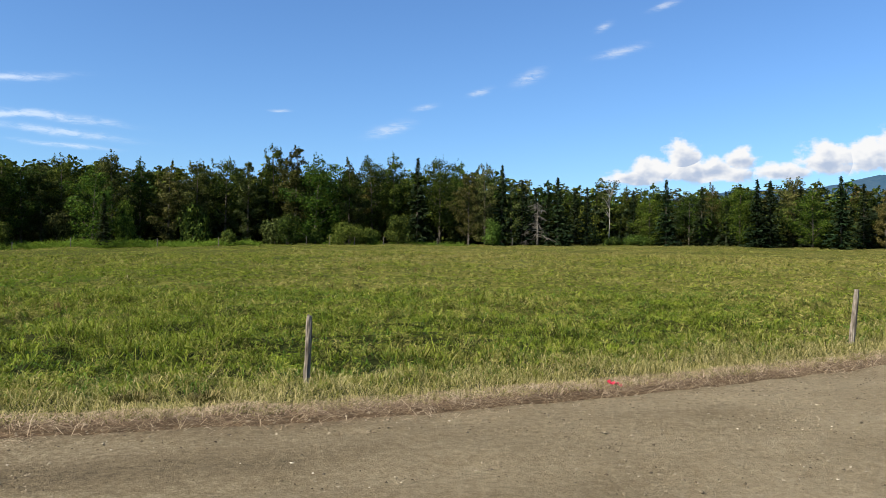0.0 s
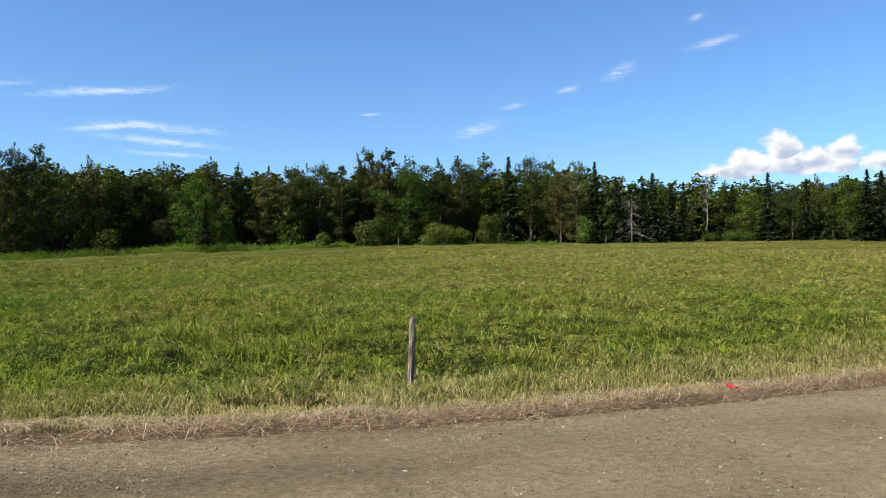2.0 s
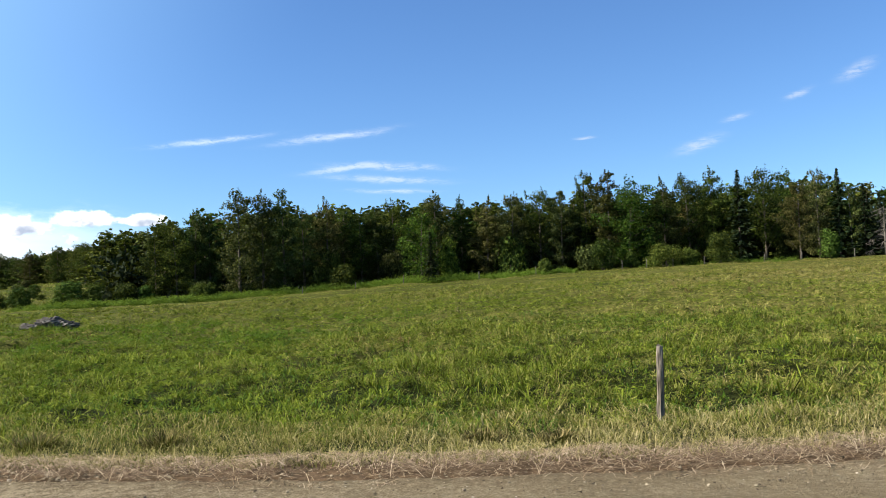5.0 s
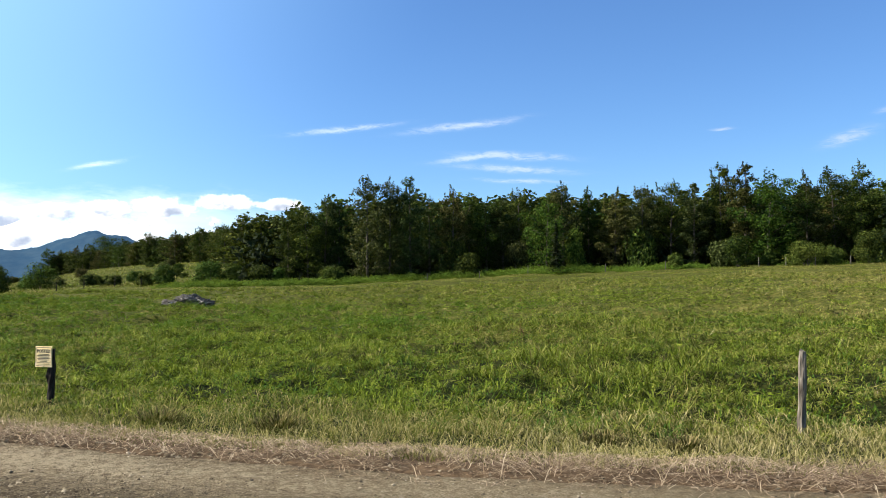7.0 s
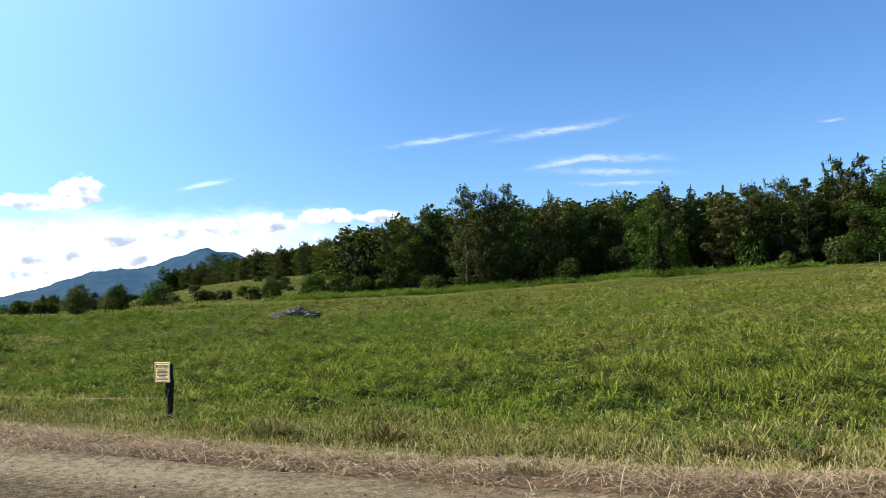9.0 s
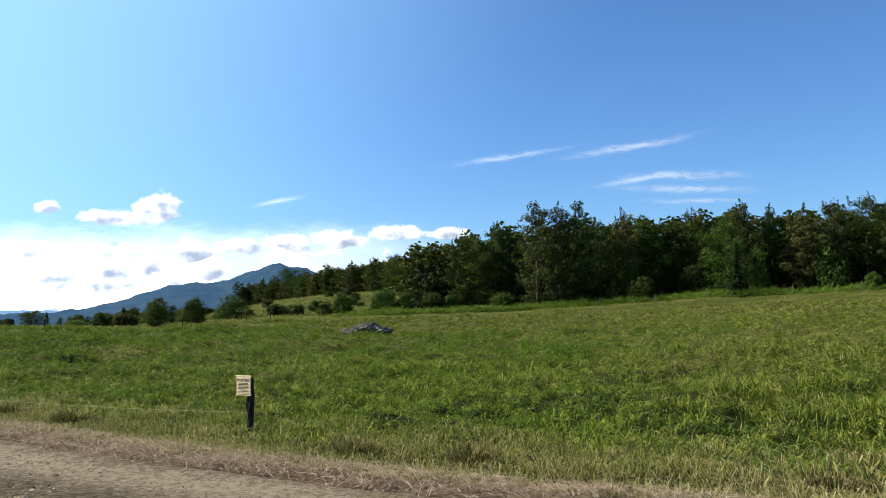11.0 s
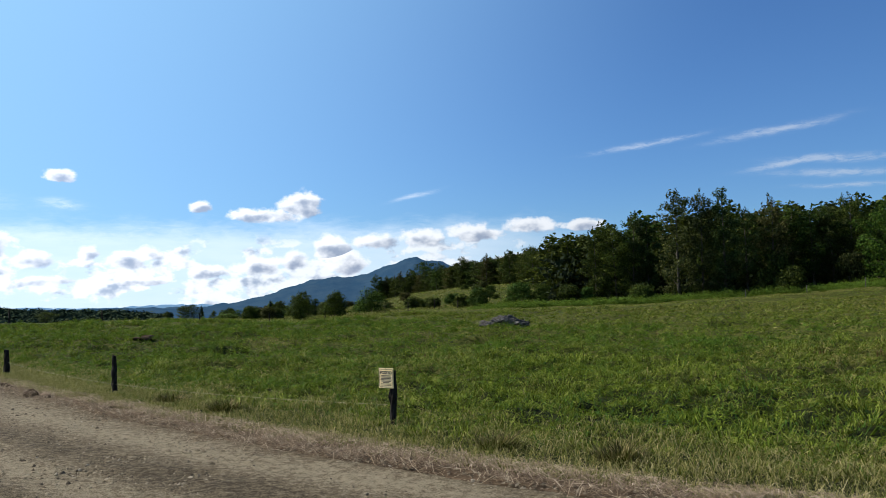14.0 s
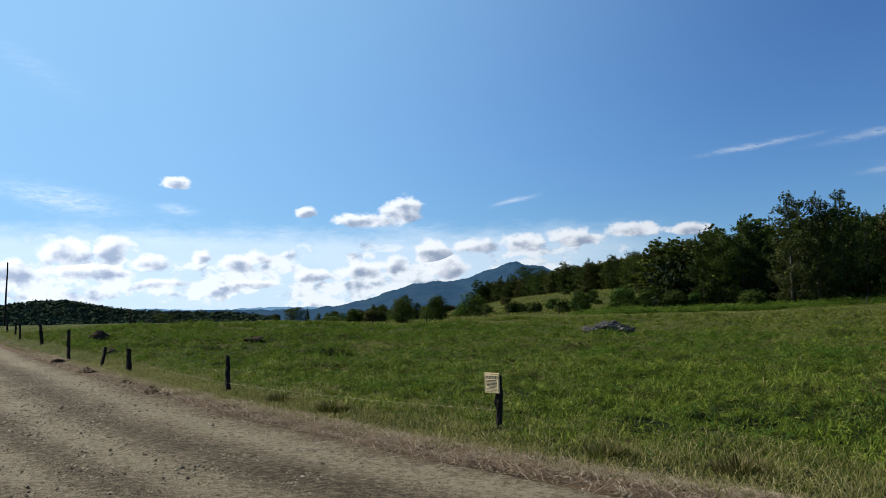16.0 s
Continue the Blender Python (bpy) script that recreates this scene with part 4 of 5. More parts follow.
hill_woods = new("hill_woods", mesh_from("hill_woods", v, f, m_hillwood))
tagged(hill_woods, "distant dark woods on the hill across the valley", "woods", kind="stuff")


# ---------------------------------------------------------------- grass
def blades(name, label, x, y, height, width, lean, mat, seed, joints=1, way=None):
    """Single blades of grass, each its own tapered strip, bent over in its own direction."""
    rng = np.random.RandomState(seed)
    n = len(x)
    z = land(x, y)
    base = np.stack([x, y, z - 0.02], -1)
    q = rng.rand(n) * 2 * np.pi
    side = np.stack([np.cos(q), np.sin(q), np.zeros(n)], -1) * (width / 2)[:, None]
    if way is not None:
        q = way - np.pi / 2 + rng.normal(size=n) * 0.4
        side = np.stack([np.cos(q), np.sin(q), np.zeros(n)], -1) * (width / 2)[:, None]
    p = q + np.pi / 2 + rng.normal(size=n) * 0.5
    out = np.stack([np.cos(p), np.sin(p), np.zeros(n)], -1)
    up = np.array([0, 0, 1.0])
    tip = base + up * (height * np.maximum(1 - 0.45 * lean, 0.25))[:, None] + out * (height * lean)[:, None]
    if joints == 1:
        v = np.stack([base - side, base + side, tip], 1).reshape(-1, 3)
        f = np.arange(3 * n).reshape(-1, 3)
    else:
        mid = base + up * (height * 0.62)[:, None] + out * (height * lean * 0.32)[:, None]
        v = np.stack([base - side, base + side, mid + side * 0.75, mid - side * 0.75, tip], 1).reshape(-1, 3)
        k = np.arange(n)[:, None] * 5
        f = np.concatenate([k + [0, 1, 2], k + [0, 2, 3], k + [3, 2, 4]])
    ob = new(name, mesh_from(name, v, f, mat))
    return tagged(ob, label, "grass", kind="stuff")


def scatter(rng, count, r0, r1, az0=-36, az1=96, power=1.0):
    """Random places in a sector of the meadow."""
    a = np.radians(az0 + (az1 - az0) * rng.rand(count))
    r = np.sqrt(r0 ** 2 + (r1 ** 2 - r0 ** 2) * rng.rand(count) ** power)
    return -np.sin(a) * r, np.cos(a) * r


def tufted(x, y, rng, keep):
    """Thin out the blades so that they stand in tufts."""
    t = vnoise(x, y, 2.3) * 0.5 + vnoise(x + 31, y, 5.5) * 0.5
    return rng.rand(len(x)) < np.clip(keep + (t - 0.5) * 2.6, 0.06, 1)


def tussocks(rng, x, y, count, spread, tall):
    """Blades that spring from tussocks and arch outwards; tall: height of each tussock."""
    k = np.repeat(np.arange(len(x)), count)
    q = rng.rand(len(k)) * 2 * np.pi
    r = spread * tall[k] * rng.rand(len(k)) ** 0.6
    h = tall[k] * (0.45 + 0.65 * rng.rand(len(k)))
    lean = 0.25 + 0.9 * r / (spread * tall[k]) + 0.7 * rng.rand(len(k)) ** 2
    return x[k] + np.cos(q) * r, y[k] + np.sin(q) * r, h, lean, q + rng.normal(size=len(k)) * 0.5


def cushions(name, label, x, y, r, h, count, size, mat, seed):
    """Tussocks seen from farther off: short drooping leaf blades over low domes, turned outwards."""
    rng = np.random.RandomState(seed)
    k = np.repeat(np.arange(len(x)), count)
    n = len(k)
    v = rng.normal(size=(n, 3))
    v[:, 2] = np.abs(v[:, 2]) * 0.9
    v /= np.linalg.norm(v, axis=1)[:, None]
    u = (0.55 + 0.5 * rng.rand(n))[:, None]
    c = np.stack([x, y, land(x, y) - 0.02], -1)[k] + v * np.stack([r, r, h], -1)[k] * u
    nrm = v + rng.normal(size=(n, 3)) * 0.5
    a = np.cross(nrm, rng.normal(size=(n, 3)))
    a /= np.linalg.norm(a, axis=1)[:, None]
    b = np.cross(nrm, a)
    b /= np.linalg.norm(b, axis=1)[:, None]
    s = (size[k] * (0.5 + 0.9 * rng.rand(n)))[:, None]
    verts = np.stack([c - a * s, c + b * s * 0.28, c + a * s], 1).reshape(-1, 3)
    return tagged(new(name, mesh_from(name, verts, np.arange(3 * n).reshape(-1, 3), mat)), label, "grass", kind="stuff")


rng = np.random.RandomState(5)
x, y = scatter(rng, 10500, 7.0, 27, power=1.1)
ok = off_road(x, y) > 1.9 + 0.8 * vnoise(x, y, 1.5)
x, y = x[ok], y[ok]
tall = (0.06 + 0.52 * (vnoise(x, y, 0.5) * 0.4 + vnoise(x + 9, y, 1.7) * 0.6) ** 2.2) * (0.5 + 0.8 * rng.rand(len(x)))
x, y, h, lean, way = tussocks(rng, x, y, 19, 0.9, tall)
blades("meadow_grass", "long uneven green meadow grass in tussocks", x, y, h, 0.008 + 0.012 * rng.rand(len(x)), lean + 0.35, m_grass, 1, 2, way)

x, y = scatter(rng, 110000, 6.5, 27, power=1.1)
ok = (off_road(x, y) > 1.4 + 1.2 * vnoise(x, y, 1.5)) & tufted(x, y, rng, 0.35)
x, y = x[ok], y[ok]
h = (0.06 + 0.14 * vnoise(x, y, 1.4)) * (0.6 + 0.7 * rng.rand(len(x)))
blades("meadow_grass", "short matted grass between the tussocks", x, y, h, 0.006 + 0.011 * rng.rand(len(x)), 0.9 + 1.2 * rng.rand(len(x)), m_grass, 12, 2)

x, y = scatter(rng, 9500, 8.0, 24, power=1.1)
ok = off_road(x, y) > 2.3 + 0.8 * vnoise(x, y, 1.5)
x, y = x[ok], y[ok]
tall = (0.06 + 0.24 * (vnoise(x, y, 0.5) * 0.6 + vnoise(x + 9, y, 1.7) * 0.4)) * (0.6 + 0.7 * rng.rand(len(x)))
cushions("meadow_grass", "low green growth that fills the meadow between the tussocks", x, y, 0.10 + 0.18 * rng.rand(len(x)), tall, 30, 0.036 + 0.0009 * np.hypot(x, y), m_grass, 25)

x, y = scatter(rng, 26000, 20, 68, power=1.15)
ok = (off_road(x, y) > 2.2) & (rng.rand(len(x)) < 0.6 + 0.8 * vnoise(x, y, 0.5))
x, y = x[ok], y[ok]
d = np.hypot(x, y)
tall = (0.05 + 0.46 * (vnoise(x, y, 0.35) * 0.5 + vnoise(x + 9, y, 1.1) * 0.5) ** 2.0) * (0.5 + 0.8 * rng.rand(len(x)))
cushions("meadow_grass", "uneven green meadow grass in low tussocks", x, y, 0.10 + 0.22 * rng.rand(len(x)), tall, 19, 0.034 + 0.0013 * d, m_grass, 2)

x, y = scatter(rng, 150000, 24, 68, power=1.2)
ok = off_road(x, y) > 1.8
x, y = x[ok], y[ok]
h = (0.06 + 0.20 * vnoise(x, y, 0.9)) * (0.6 + 0.7 * rng.rand(len(x)))
blades("meadow_grass", "thin meadow grass between the tussocks", x, y, h, 0.012 + 0.018 * rng.rand(len(x)), 0.7 + 1.4 * rng.rand(len(x)), m_grass, 22)

x, y = scatter(rng, 250000, 60, 118, power=1.2)
ok = off_road(x, y) > 1.8
x, y = x[ok], y[ok]
t = vnoise(x, y, 0.3) * 0.6 + vnoise(x, y, 1.0) * 0.4
h = (0.06 + 0.28 * t) * (0.7 + 0.6 * rng.rand(len(x)))
blades("meadow_grass", "long uneven green meadow grass with dry stems", x, y, h, 0.03 + 0.045 * rng.rand(len(x)), 0.8 + 1.3 * rng.rand(len(x)), m_grass, 3)


# broad low leaves between the blades
x, y = scatter(rng, 70000, 7.5, 28, power=1.1)
ok = (off_road(x, y) > 2.2) & (rng.rand(len(x)) < 0.25 + 0.9 * vnoise(x, y, 1.1))
x, y = x[ok], y[ok]
h = 0.05 + 0.15 * rng.rand(len(x)) * (0.5 + vnoise(x, y, 1.1))
blades("meadow_herbs", "low broad-leaved herbs among the meadow grass", x, y, h, 0.012 + 0.018 * rng.rand(len(x)), 0.9 + 1.2 * rng.rand(len(x)), m_herb, 4, 2)

# dry seed stalks standing above the rest
x, y = scatter(rng, 9000, 8.5, 60, power=0.9)
ok = (off_road(x, y) > 1.5) & (rng.rand(len(x)) < vnoise(x, y, 0.35) * 1.6 - 0.25)
x, y = x[ok], y[ok]
blades("seed_stalks", "thin tan seed stalks over the meadow", x, y, 0.18 + 0.26 * rng.rand(len(x)), 0.004 + 0.0002 * np.hypot(x, y), 0.4 + 0.9 * rng.rand(len(x)), m_straw, 5)

# the verge: pale, short, trampled grass
def verge(rng, count, x0, x1, e0, e1):
    x = x0 + (x1 - x0) * rng.rand(count)
    e = e0 + (e1 - e0) * rng.rand(count)
    s = edge_slope(x)
    n = np.sqrt(1 + s * s)
    return x - e * s / n, edge_y(x) + e / n, e


x, y, e = verge(rng, 120000, -34, 15, 0.55, 3.6)
ok = rng.rand(len(x)) < np.where(e < 0.95, (e - 0.5) * 2.0, 1.15 - (e - 0.95) * 0.34) * (0.55 + 0.8 * vnoise(x, y, 1.7))
x, y, e = x[ok], y[ok], e[ok]
h = (0.05 + 0.10 * vnoise(x, y, 1.4) + 0.03 * e) * (0.6 + 0.8 * rng.rand(len(x)))
blades("verge_grass", "pale dry grass on the roadside verge", x, y, h, 0.005 + 0.007 * rng.rand(len(x)), 0.8 + 1.3 * rng.rand(len(x)), m_verge, 6, 2)
x, y, e = verge(rng, 16000, -85, -33, 0.5, 4.0)
h = (0.06 + 0.12 * vnoise(x, y, 1.4) + 0.03 * e) * (0.6 + 0.8 * rng.rand(len(x)))
blades("verge_grass", "pale and green grass on the far verge", x, y, h, 0.015 + 0.02 * rng.rand(len(x)), 0.6 + 1.2 * rng.rand(len(x)), m_verge, 26)


# ---------------------------------------------------------------- cut hay and stones along the road
def litter_strips(name, label, x, y, z, length, width, heading, tilt, mat):
    n = len(x)
    c = np.stack([x, y, z], -1)
    a = np.stack([np.cos(heading) * np.cos(tilt), np.sin(heading) * np.cos(tilt), np.sin(tilt)], -1) * (length / 2)[:, None]
    b = np.stack([-np.sin(heading), np.cos(heading), np.zeros(n)], -1) * (width / 2)[:, None]
    k = np.array([0, 0, 1.0]) * (length * 0.10)[:, None]
    v = np.stack([c - a - b, c - a + b, c + k + b, c + k - b, c + a + b, c + a - b], 1).reshape(-1, 3)
    f = (np.arange(n)[:, None, None] * 6 + np.array([[0, 1, 2, 3], [3, 2, 4, 5]])).reshape(-1, 4)
    return tagged(new(name, mesh_from(name, v, f, mat)), label, "dry hay", kind="stuff")


x, y, e = verge(rng, 104000, -42, 18, -0.28, 1.35)
ok = rng.rand(len(x)) < np.clip(1.15 - np.abs(e - 0.42) * 1.15, 0, 1) * np.clip(2.4 * (vnoise(x, y, 1.1) * 0.5 + vnoise(x, y, 3.1) * 0.5) - 0.15, 0.12, 1) * (1 - 0.6 * ss(-x, 13, 22))
x, y, e = x[ok], y[ok], e[ok]
heap = 0.11 * np.clip(1 - ((e - 0.5) / 0.65) ** 2, 0, 1) * (0.35 + 0.9 * vnoise(x, y, 2.0))
z = np.maximum(land(x, y), -0.02) + 0.02 + heap * rng.rand(len(x)) ** 0.6
head = np.arctan(edge_slope(x)) + rng.normal(size=len(x)) * 1.0
litter_strips("cut_hay", "brown and straw-coloured cut hay along the road", x, y, z, 0.07 + 0.30 * rng.rand(len(x)) ** 2.2, 0.0026 + 0.0042 * rng.rand(len(x)), head, rng.normal(size=len(x)) * 0.16, m_straw)


def stones(name, label, x, y, z, size, mat, seed):
    """Angular little stones: squashed, jittered octahedra."""
    rng = np.random.RandomState(seed)
    n = len(x)
    o = np.array([(1, 0, 0), (0, 1, 0), (-1, 0, 0), (0, -1, 0), (0, 0, 1), (0, 0, -1), (0.6, 0.6, 0.5), (-0.6, 0.6, 0.45), (-0.6, -0.6, 0.5), (0.6, -0.6, 0.45)])
    v = o[None] * (0.75 + 0.5 * rng.rand(n, 10, 1)) * size[:, None, None] * np.stack([0.8 + 0.7 * rng.rand(n), 0.8 + 0.5 * rng.rand(n), 0.5 + 0.4 * rng.rand(n)], -1)[:, None]
    q = rng.rand(n) * 6.283
    c, s = np.cos(q)[:, None], np.sin(q)[:, None]
    v = np.stack([v[..., 0] * c - v[..., 1] * s, v[..., 0] * s + v[..., 1] * c, v[..., 2]], -1) + np.stack([x, y, z], -1)[:, None]
    f = np.array([(0, 1, 6), (1, 2, 7), (2, 3, 8), (3, 0, 9), (4, 0, 6), (4, 6, 1), (4, 1, 7), (4, 7, 2), (4, 2, 8), (4, 8, 3), (4, 3, 9), (4, 9, 0), (5, 1, 0), (5, 2, 1), (5, 3, 2), (5, 0, 3)])
    return tagged(new(name, mesh_from(name, v.reshape(-1, 3), (np.arange(n)[:, None, None] * 10 + f).reshape(-1, 3), mat)), label, "gravel", kind="stuff")


x, y, e = verge(rng, 17000, -30, 14, -6.3, 0.5)
ok = rng.rand(len(x)) < 0.12 + 0.5 * np.exp(-((e + 0.15) / 0.35) ** 2) + 0.5 * np.exp(-((e + 3.3) / 0.45) ** 2) * (x < 2) + 0.35 * np.exp(-((e + 2.0) / 0.3) ** 2) + 0.25 * np.exp(-((e + 4.7) / 0.4) ** 2)
x, y, e = x[ok], y[ok], e[ok]
stones("road_gravel", "loose brown and pale gravel on the dirt road", x, y, 0.012 + 0.0 * x, 0.005 + 0.013 * rng.rand(len(x)) ** 2.6, m_pebble, 9)

def clods(name, label, x, y, z, size, mat, seed):
    """Crumbs of dirt: jittered little pyramids."""
    rng = np.random.RandomState(seed)
    n = len(x)
    o = np.array([(1, 0, -0.3), (0, 1, -0.3), (-1, 0, -0.3), (0, -1, -0.3), (0.1, 0.1, 0.42)])
    v = (o[None] + rng.normal(size=(n, 5, 3)) * 0.22) * size[:, None, None]
    v = v + np.stack([x, y, z], -1)[:, None]
    f = np.array([(0, 1, 4), (1, 2, 4), (2, 3, 4), (3, 0, 4)])
    return tagged(new(name, mesh_from(name, v.reshape(-1, 3), (np.arange(n)[:, None, None] * 5 + f).reshape(-1, 3), mat)), label, "gravel", kind="stuff")


x, y, e = verge(rng, 110000, -26, 12, -6.2, 0.6)
strips = np.exp(-((e + 1.6) / 0.42) ** 2) + np.exp(-((e + 3.0) / 0.22) ** 2) + np.exp(-((e + 4.3) / 0.3) ** 2) + 0.8 * np.exp(-((e - 0.15) / 0.35) ** 2)
ok = rng.rand(len(x)) < 0.08 + 0.22 * ss(vnoise(x, y * 2.2, 0.8), 0.35, 0.75) * ss(x, -8, 0) + 0.75 * strips * ss(-x, 0, 7)
x, y, e = x[ok], y[ok], e[ok]
clods("dirt_crumbs", "small crumbs of dirt and grit on the road", x, y, 0.012 + 0.0 * x, (0.004 + 0.015 * rng.rand(len(x)) ** 2.4) * (1 + 0.7 * ss(-x, 3, 9)), m_clod, 13)

# lush broad-leaved growth in the wet ground by the old posts
x = -62 + 49 * rng.rand(60000)
y = edge_y(x) + 2.2 + 22 * rng.rand(len(x)) ** 1.3
ok = rng.rand(len(x)) < ss(vnoise(x, y, 0.3) * 0.6 + vnoise(x, y, 1.2) * 0.4, 0.3, 0.7)
x, y = x[ok], y[ok]
d = np.hypot(x, y)
blades("lush_herbs", "lush bright green broad-leaved herbs in rough pasture", x, y, (0.10 + 0.22 * vnoise(x, y, 0.8)) * (0.6 + 0.7 * rng.rand(len(x))), 0.012 + 0.0009 * d * (0.6 + 0.8 * rng.rand(len(x))), 0.5 + 1.0 * rng.rand(len(x)), m_lush, 14, 1)

x = -58 + 45 * rng.rand(5200)
y = edge_y(x) + 2.4 + 24 * rng.rand(len(x)) ** 1.3
ok = rng.rand(len(x)) < ss(vnoise(x, y, 0.3) * 0.6 + vnoise(x, y, 1.2) * 0.4, 0.25, 0.65)
x, y = x[ok], y[ok]
cushions("lush_herbs", "low clumps of lush green herbs in rough pasture", x, y, 0.14 + 0.26 * rng.rand(len(x)), (0.12 + 0.26 * vnoise(x, y, 0.8)) * (0.5 + 0.8 * rng.rand(len(x))), 24, 0.040 + 0.0015 * np.hypot(x, y), m_lush, 15)

# tall green weeds in a band along the far fence
az = -9 + 61 * rng.rand(4200)
a = np.radians(az)
r = np.interp(az, (-9, 13, 30, 40, 52), (101, 98.5, 96.5, 94, 92)) + 5.0 * rng.rand(len(a))
x, y = -np.sin(a) * r - 1.0, np.cos(a) * r + 1.0
ok = rng.rand(len(x)) < 2.2 * vnoise(x, y, 0.10) + np.interp(az, (-9, 6, 14, 26, 46, 52), (-1.25, -1.0, -0.4, 0.1, 0.1, -1.0))
x, y, az = x[ok], y[ok], az[ok]
tall = np.interp(az, (-9, 14, 24, 40, 52), (0.7, 0.8, 1.05, 1.15, 0.8)) * (0.55 + 0.5 * rng.rand(len(x))) * (0.7 + 0.5 * vnoise(x, y, 0.3))
cushions("tall_weeds", "band of tall bright green weeds before the wood", x, y, 0.35 + 0.45 * rng.rand(len(x)), tall, 28, 0.13 + 0.10 * rng.rand(len(x)), m_weed, 10)
# rough grass on the slope beyond the far fence
a = np.radians(40 + 30 * rng.rand(60000))
r = 106 + 150 * rng.rand(len(a)) ** 1.3
x, y = -np.sin(a) * r, np.cos(a) * r
blades("rough_grass", "rough olive and tan grass on the far slope", x, y, 0.15 + 0.35 * rng.rand(len(x)), 0.10 + 0.12 * rng.rand(len(x)), 0.5 + 0.9 * rng.rand(len(x)), m_grass, 11)
# brown dock stalks that stand here and there in the meadow
x, y = scatter(rng, 60, 13, 45, power=0.9)
x, y = x[off_road(x, y) > 4], y[off_road(x, y) > 4]
k = np.repeat(np.arange(len(x)), 9)
x, y = x[k] + rng.normal(size=len(k)) * 0.10, y[k] + rng.normal(size=len(k)) * 0.10
blades("dock_stalks", "rusty brown dock stalks standing in the meadow", x, y, 0.18 + 0.26 * rng.rand(len(x)), 0.008 + 0.0003 * np.hypot(x, y), 0.2 + 0.7 * rng.rand(len(x)), m_dock, 33, 2)


# ---------------------------------------------------------------- fence, sign, rock and small things
def rough_pole(bm, height, r0, r1, seed, lean=(0.0, 0.0), sides=9, rows=9, rag=0.12, depth=0.25):
    """A knotty round of wood with an uneven top."""
    rng = np.random.RandomState(seed)
    rings = []
    for i in range(rows):
        t = i / (rows - 1)
        z = -depth + (height + depth) * t
        u = max(z, 0) / height
        r = (r0 + (r1 - r0) * t) * (1 + rng.normal() * rag * 0.5)
        cx, cy = lean[0] * u + rng.normal() * r0 * 0.10, lean[1] * u + rng.normal() * r0 * 0.10
        ring = []
        for k in range(sides):
            q = 2 * math.pi * k / sides
            rr = r * (1 + rng.normal() * rag)
            top = rng.normal() * r0 * 0.25 if i == rows - 1 else 0
            ring.append(bm.verts.new((cx + math.cos(q) * rr, cy + math.sin(q) * rr, z + top)))
        rings.append(ring)
    for a, b in zip(rings, rings[1:]):
        for k in range(sides):
            bm.faces.new((a[k], a[(k + 1) % sides], b[(k + 1) % sides], b[k]))
    bm.faces.new(rings[0][::-1])
    bm.faces.new(rings[-1])


def fence_post(label, x, y, height, radius, mat, seed, lean=(0.0, 0.0), group="posts of the roadside fence", rag=0.1, top=None):
    bm = bmesh.new()
    rough_pole(bm, height, radius, radius * 0.85, seed, lean, rag=rag)
    ob = part("fence_post", bm, mat)
    ob.matrix_basis = pose(x, y, z_at(x, y) if top is None else top - height)
    return tagged(ob, label, "fence post", group)


fence_post("weathered grey wooden fence post leaning on the verge", 8.38, 16.98, 1.04, 0.060, m_post, 1, (0.09, 0.0), rag=0.09, top=1.09)
fence_post("weathered grey wooden fence post by the road", -1.80, 11.07, 0.95, 0.048, m_post, 2, (0.03, 0.0), rag=0.07, top=0.845)
fence_post("dark rough wooden post that carries the sign", -11.02, 8.37, 0.72, 0.058, m_darkpost, 3, (0.02, 0.0), rag=0.13, top=0.72)
fence_post("dark wooden fence post by the road", -19.29, 7.10, 0.70, 0.055, m_darkpost, 4, (0.0, 0.0), top=0.73)
for k, (az, d, h, r, lean) in enumerate(((78.42, 26.6, 0.70, 0.085, 0.0), (80.04, 30.0, 0.64, 0.06, 0.12), (81.97, 34.5, 1.14, 0.075, 0.0), (83.47, 50.0, 1.10, 0.10, -0.12), (84.7, 62.0, 1.05, 0.07, 0.0), (84.95, 72.0, 1.2, 0.08, 0.05), (85.4, 84.0, 1.2, 0.08, 0.0))):
    a = radians(az)
    fence_post("old dark wooden fence post down the road", -1.346 - d * math.sin(a), 1.361 + d * math.cos(a), h, r, m_darkpost, 20 + k, (0.0, lean))
for k, (az, d, h) in enumerate(((78.36, 61, 1.15), (73.12, 68, 1.15), (67.15, 90, 1.15), (62.63, 97, 1.15), (58.91, 98, 1.2), (54.82, 100, 1.1), (53.23, 102, 1.1), (51.4, 104, 1.1), (49.8, 104, 1.0))):
    a = radians(az)
    fence_post("thin dark fence post across the meadow", -1.346 - d * math.sin(a), 1.361 + d * math.cos(a), h, 0.06, m_darkpost, 40 + k, (0.02, 0.0), "posts of the far fence")
for k, (az, d) in enumerate(((31.0, 96), (27.4, 96), (24.1, 97), (18.9, 98), (15.0, 98), (9.2, 99), (7.6, 99), (5.9, 99), (3.9, 100), (0.2, 101), (-2.0, 101), (-5.0, 102))):
    a = radians(az)
    fence_post("pale grey fence post before the wood", -d * math.sin(a) - 0.4, d * math.cos(a) + 0.5, 1.0, 0.05, m_deadwood, 60 + k, (0.02, 0.0), "posts of the far fence")


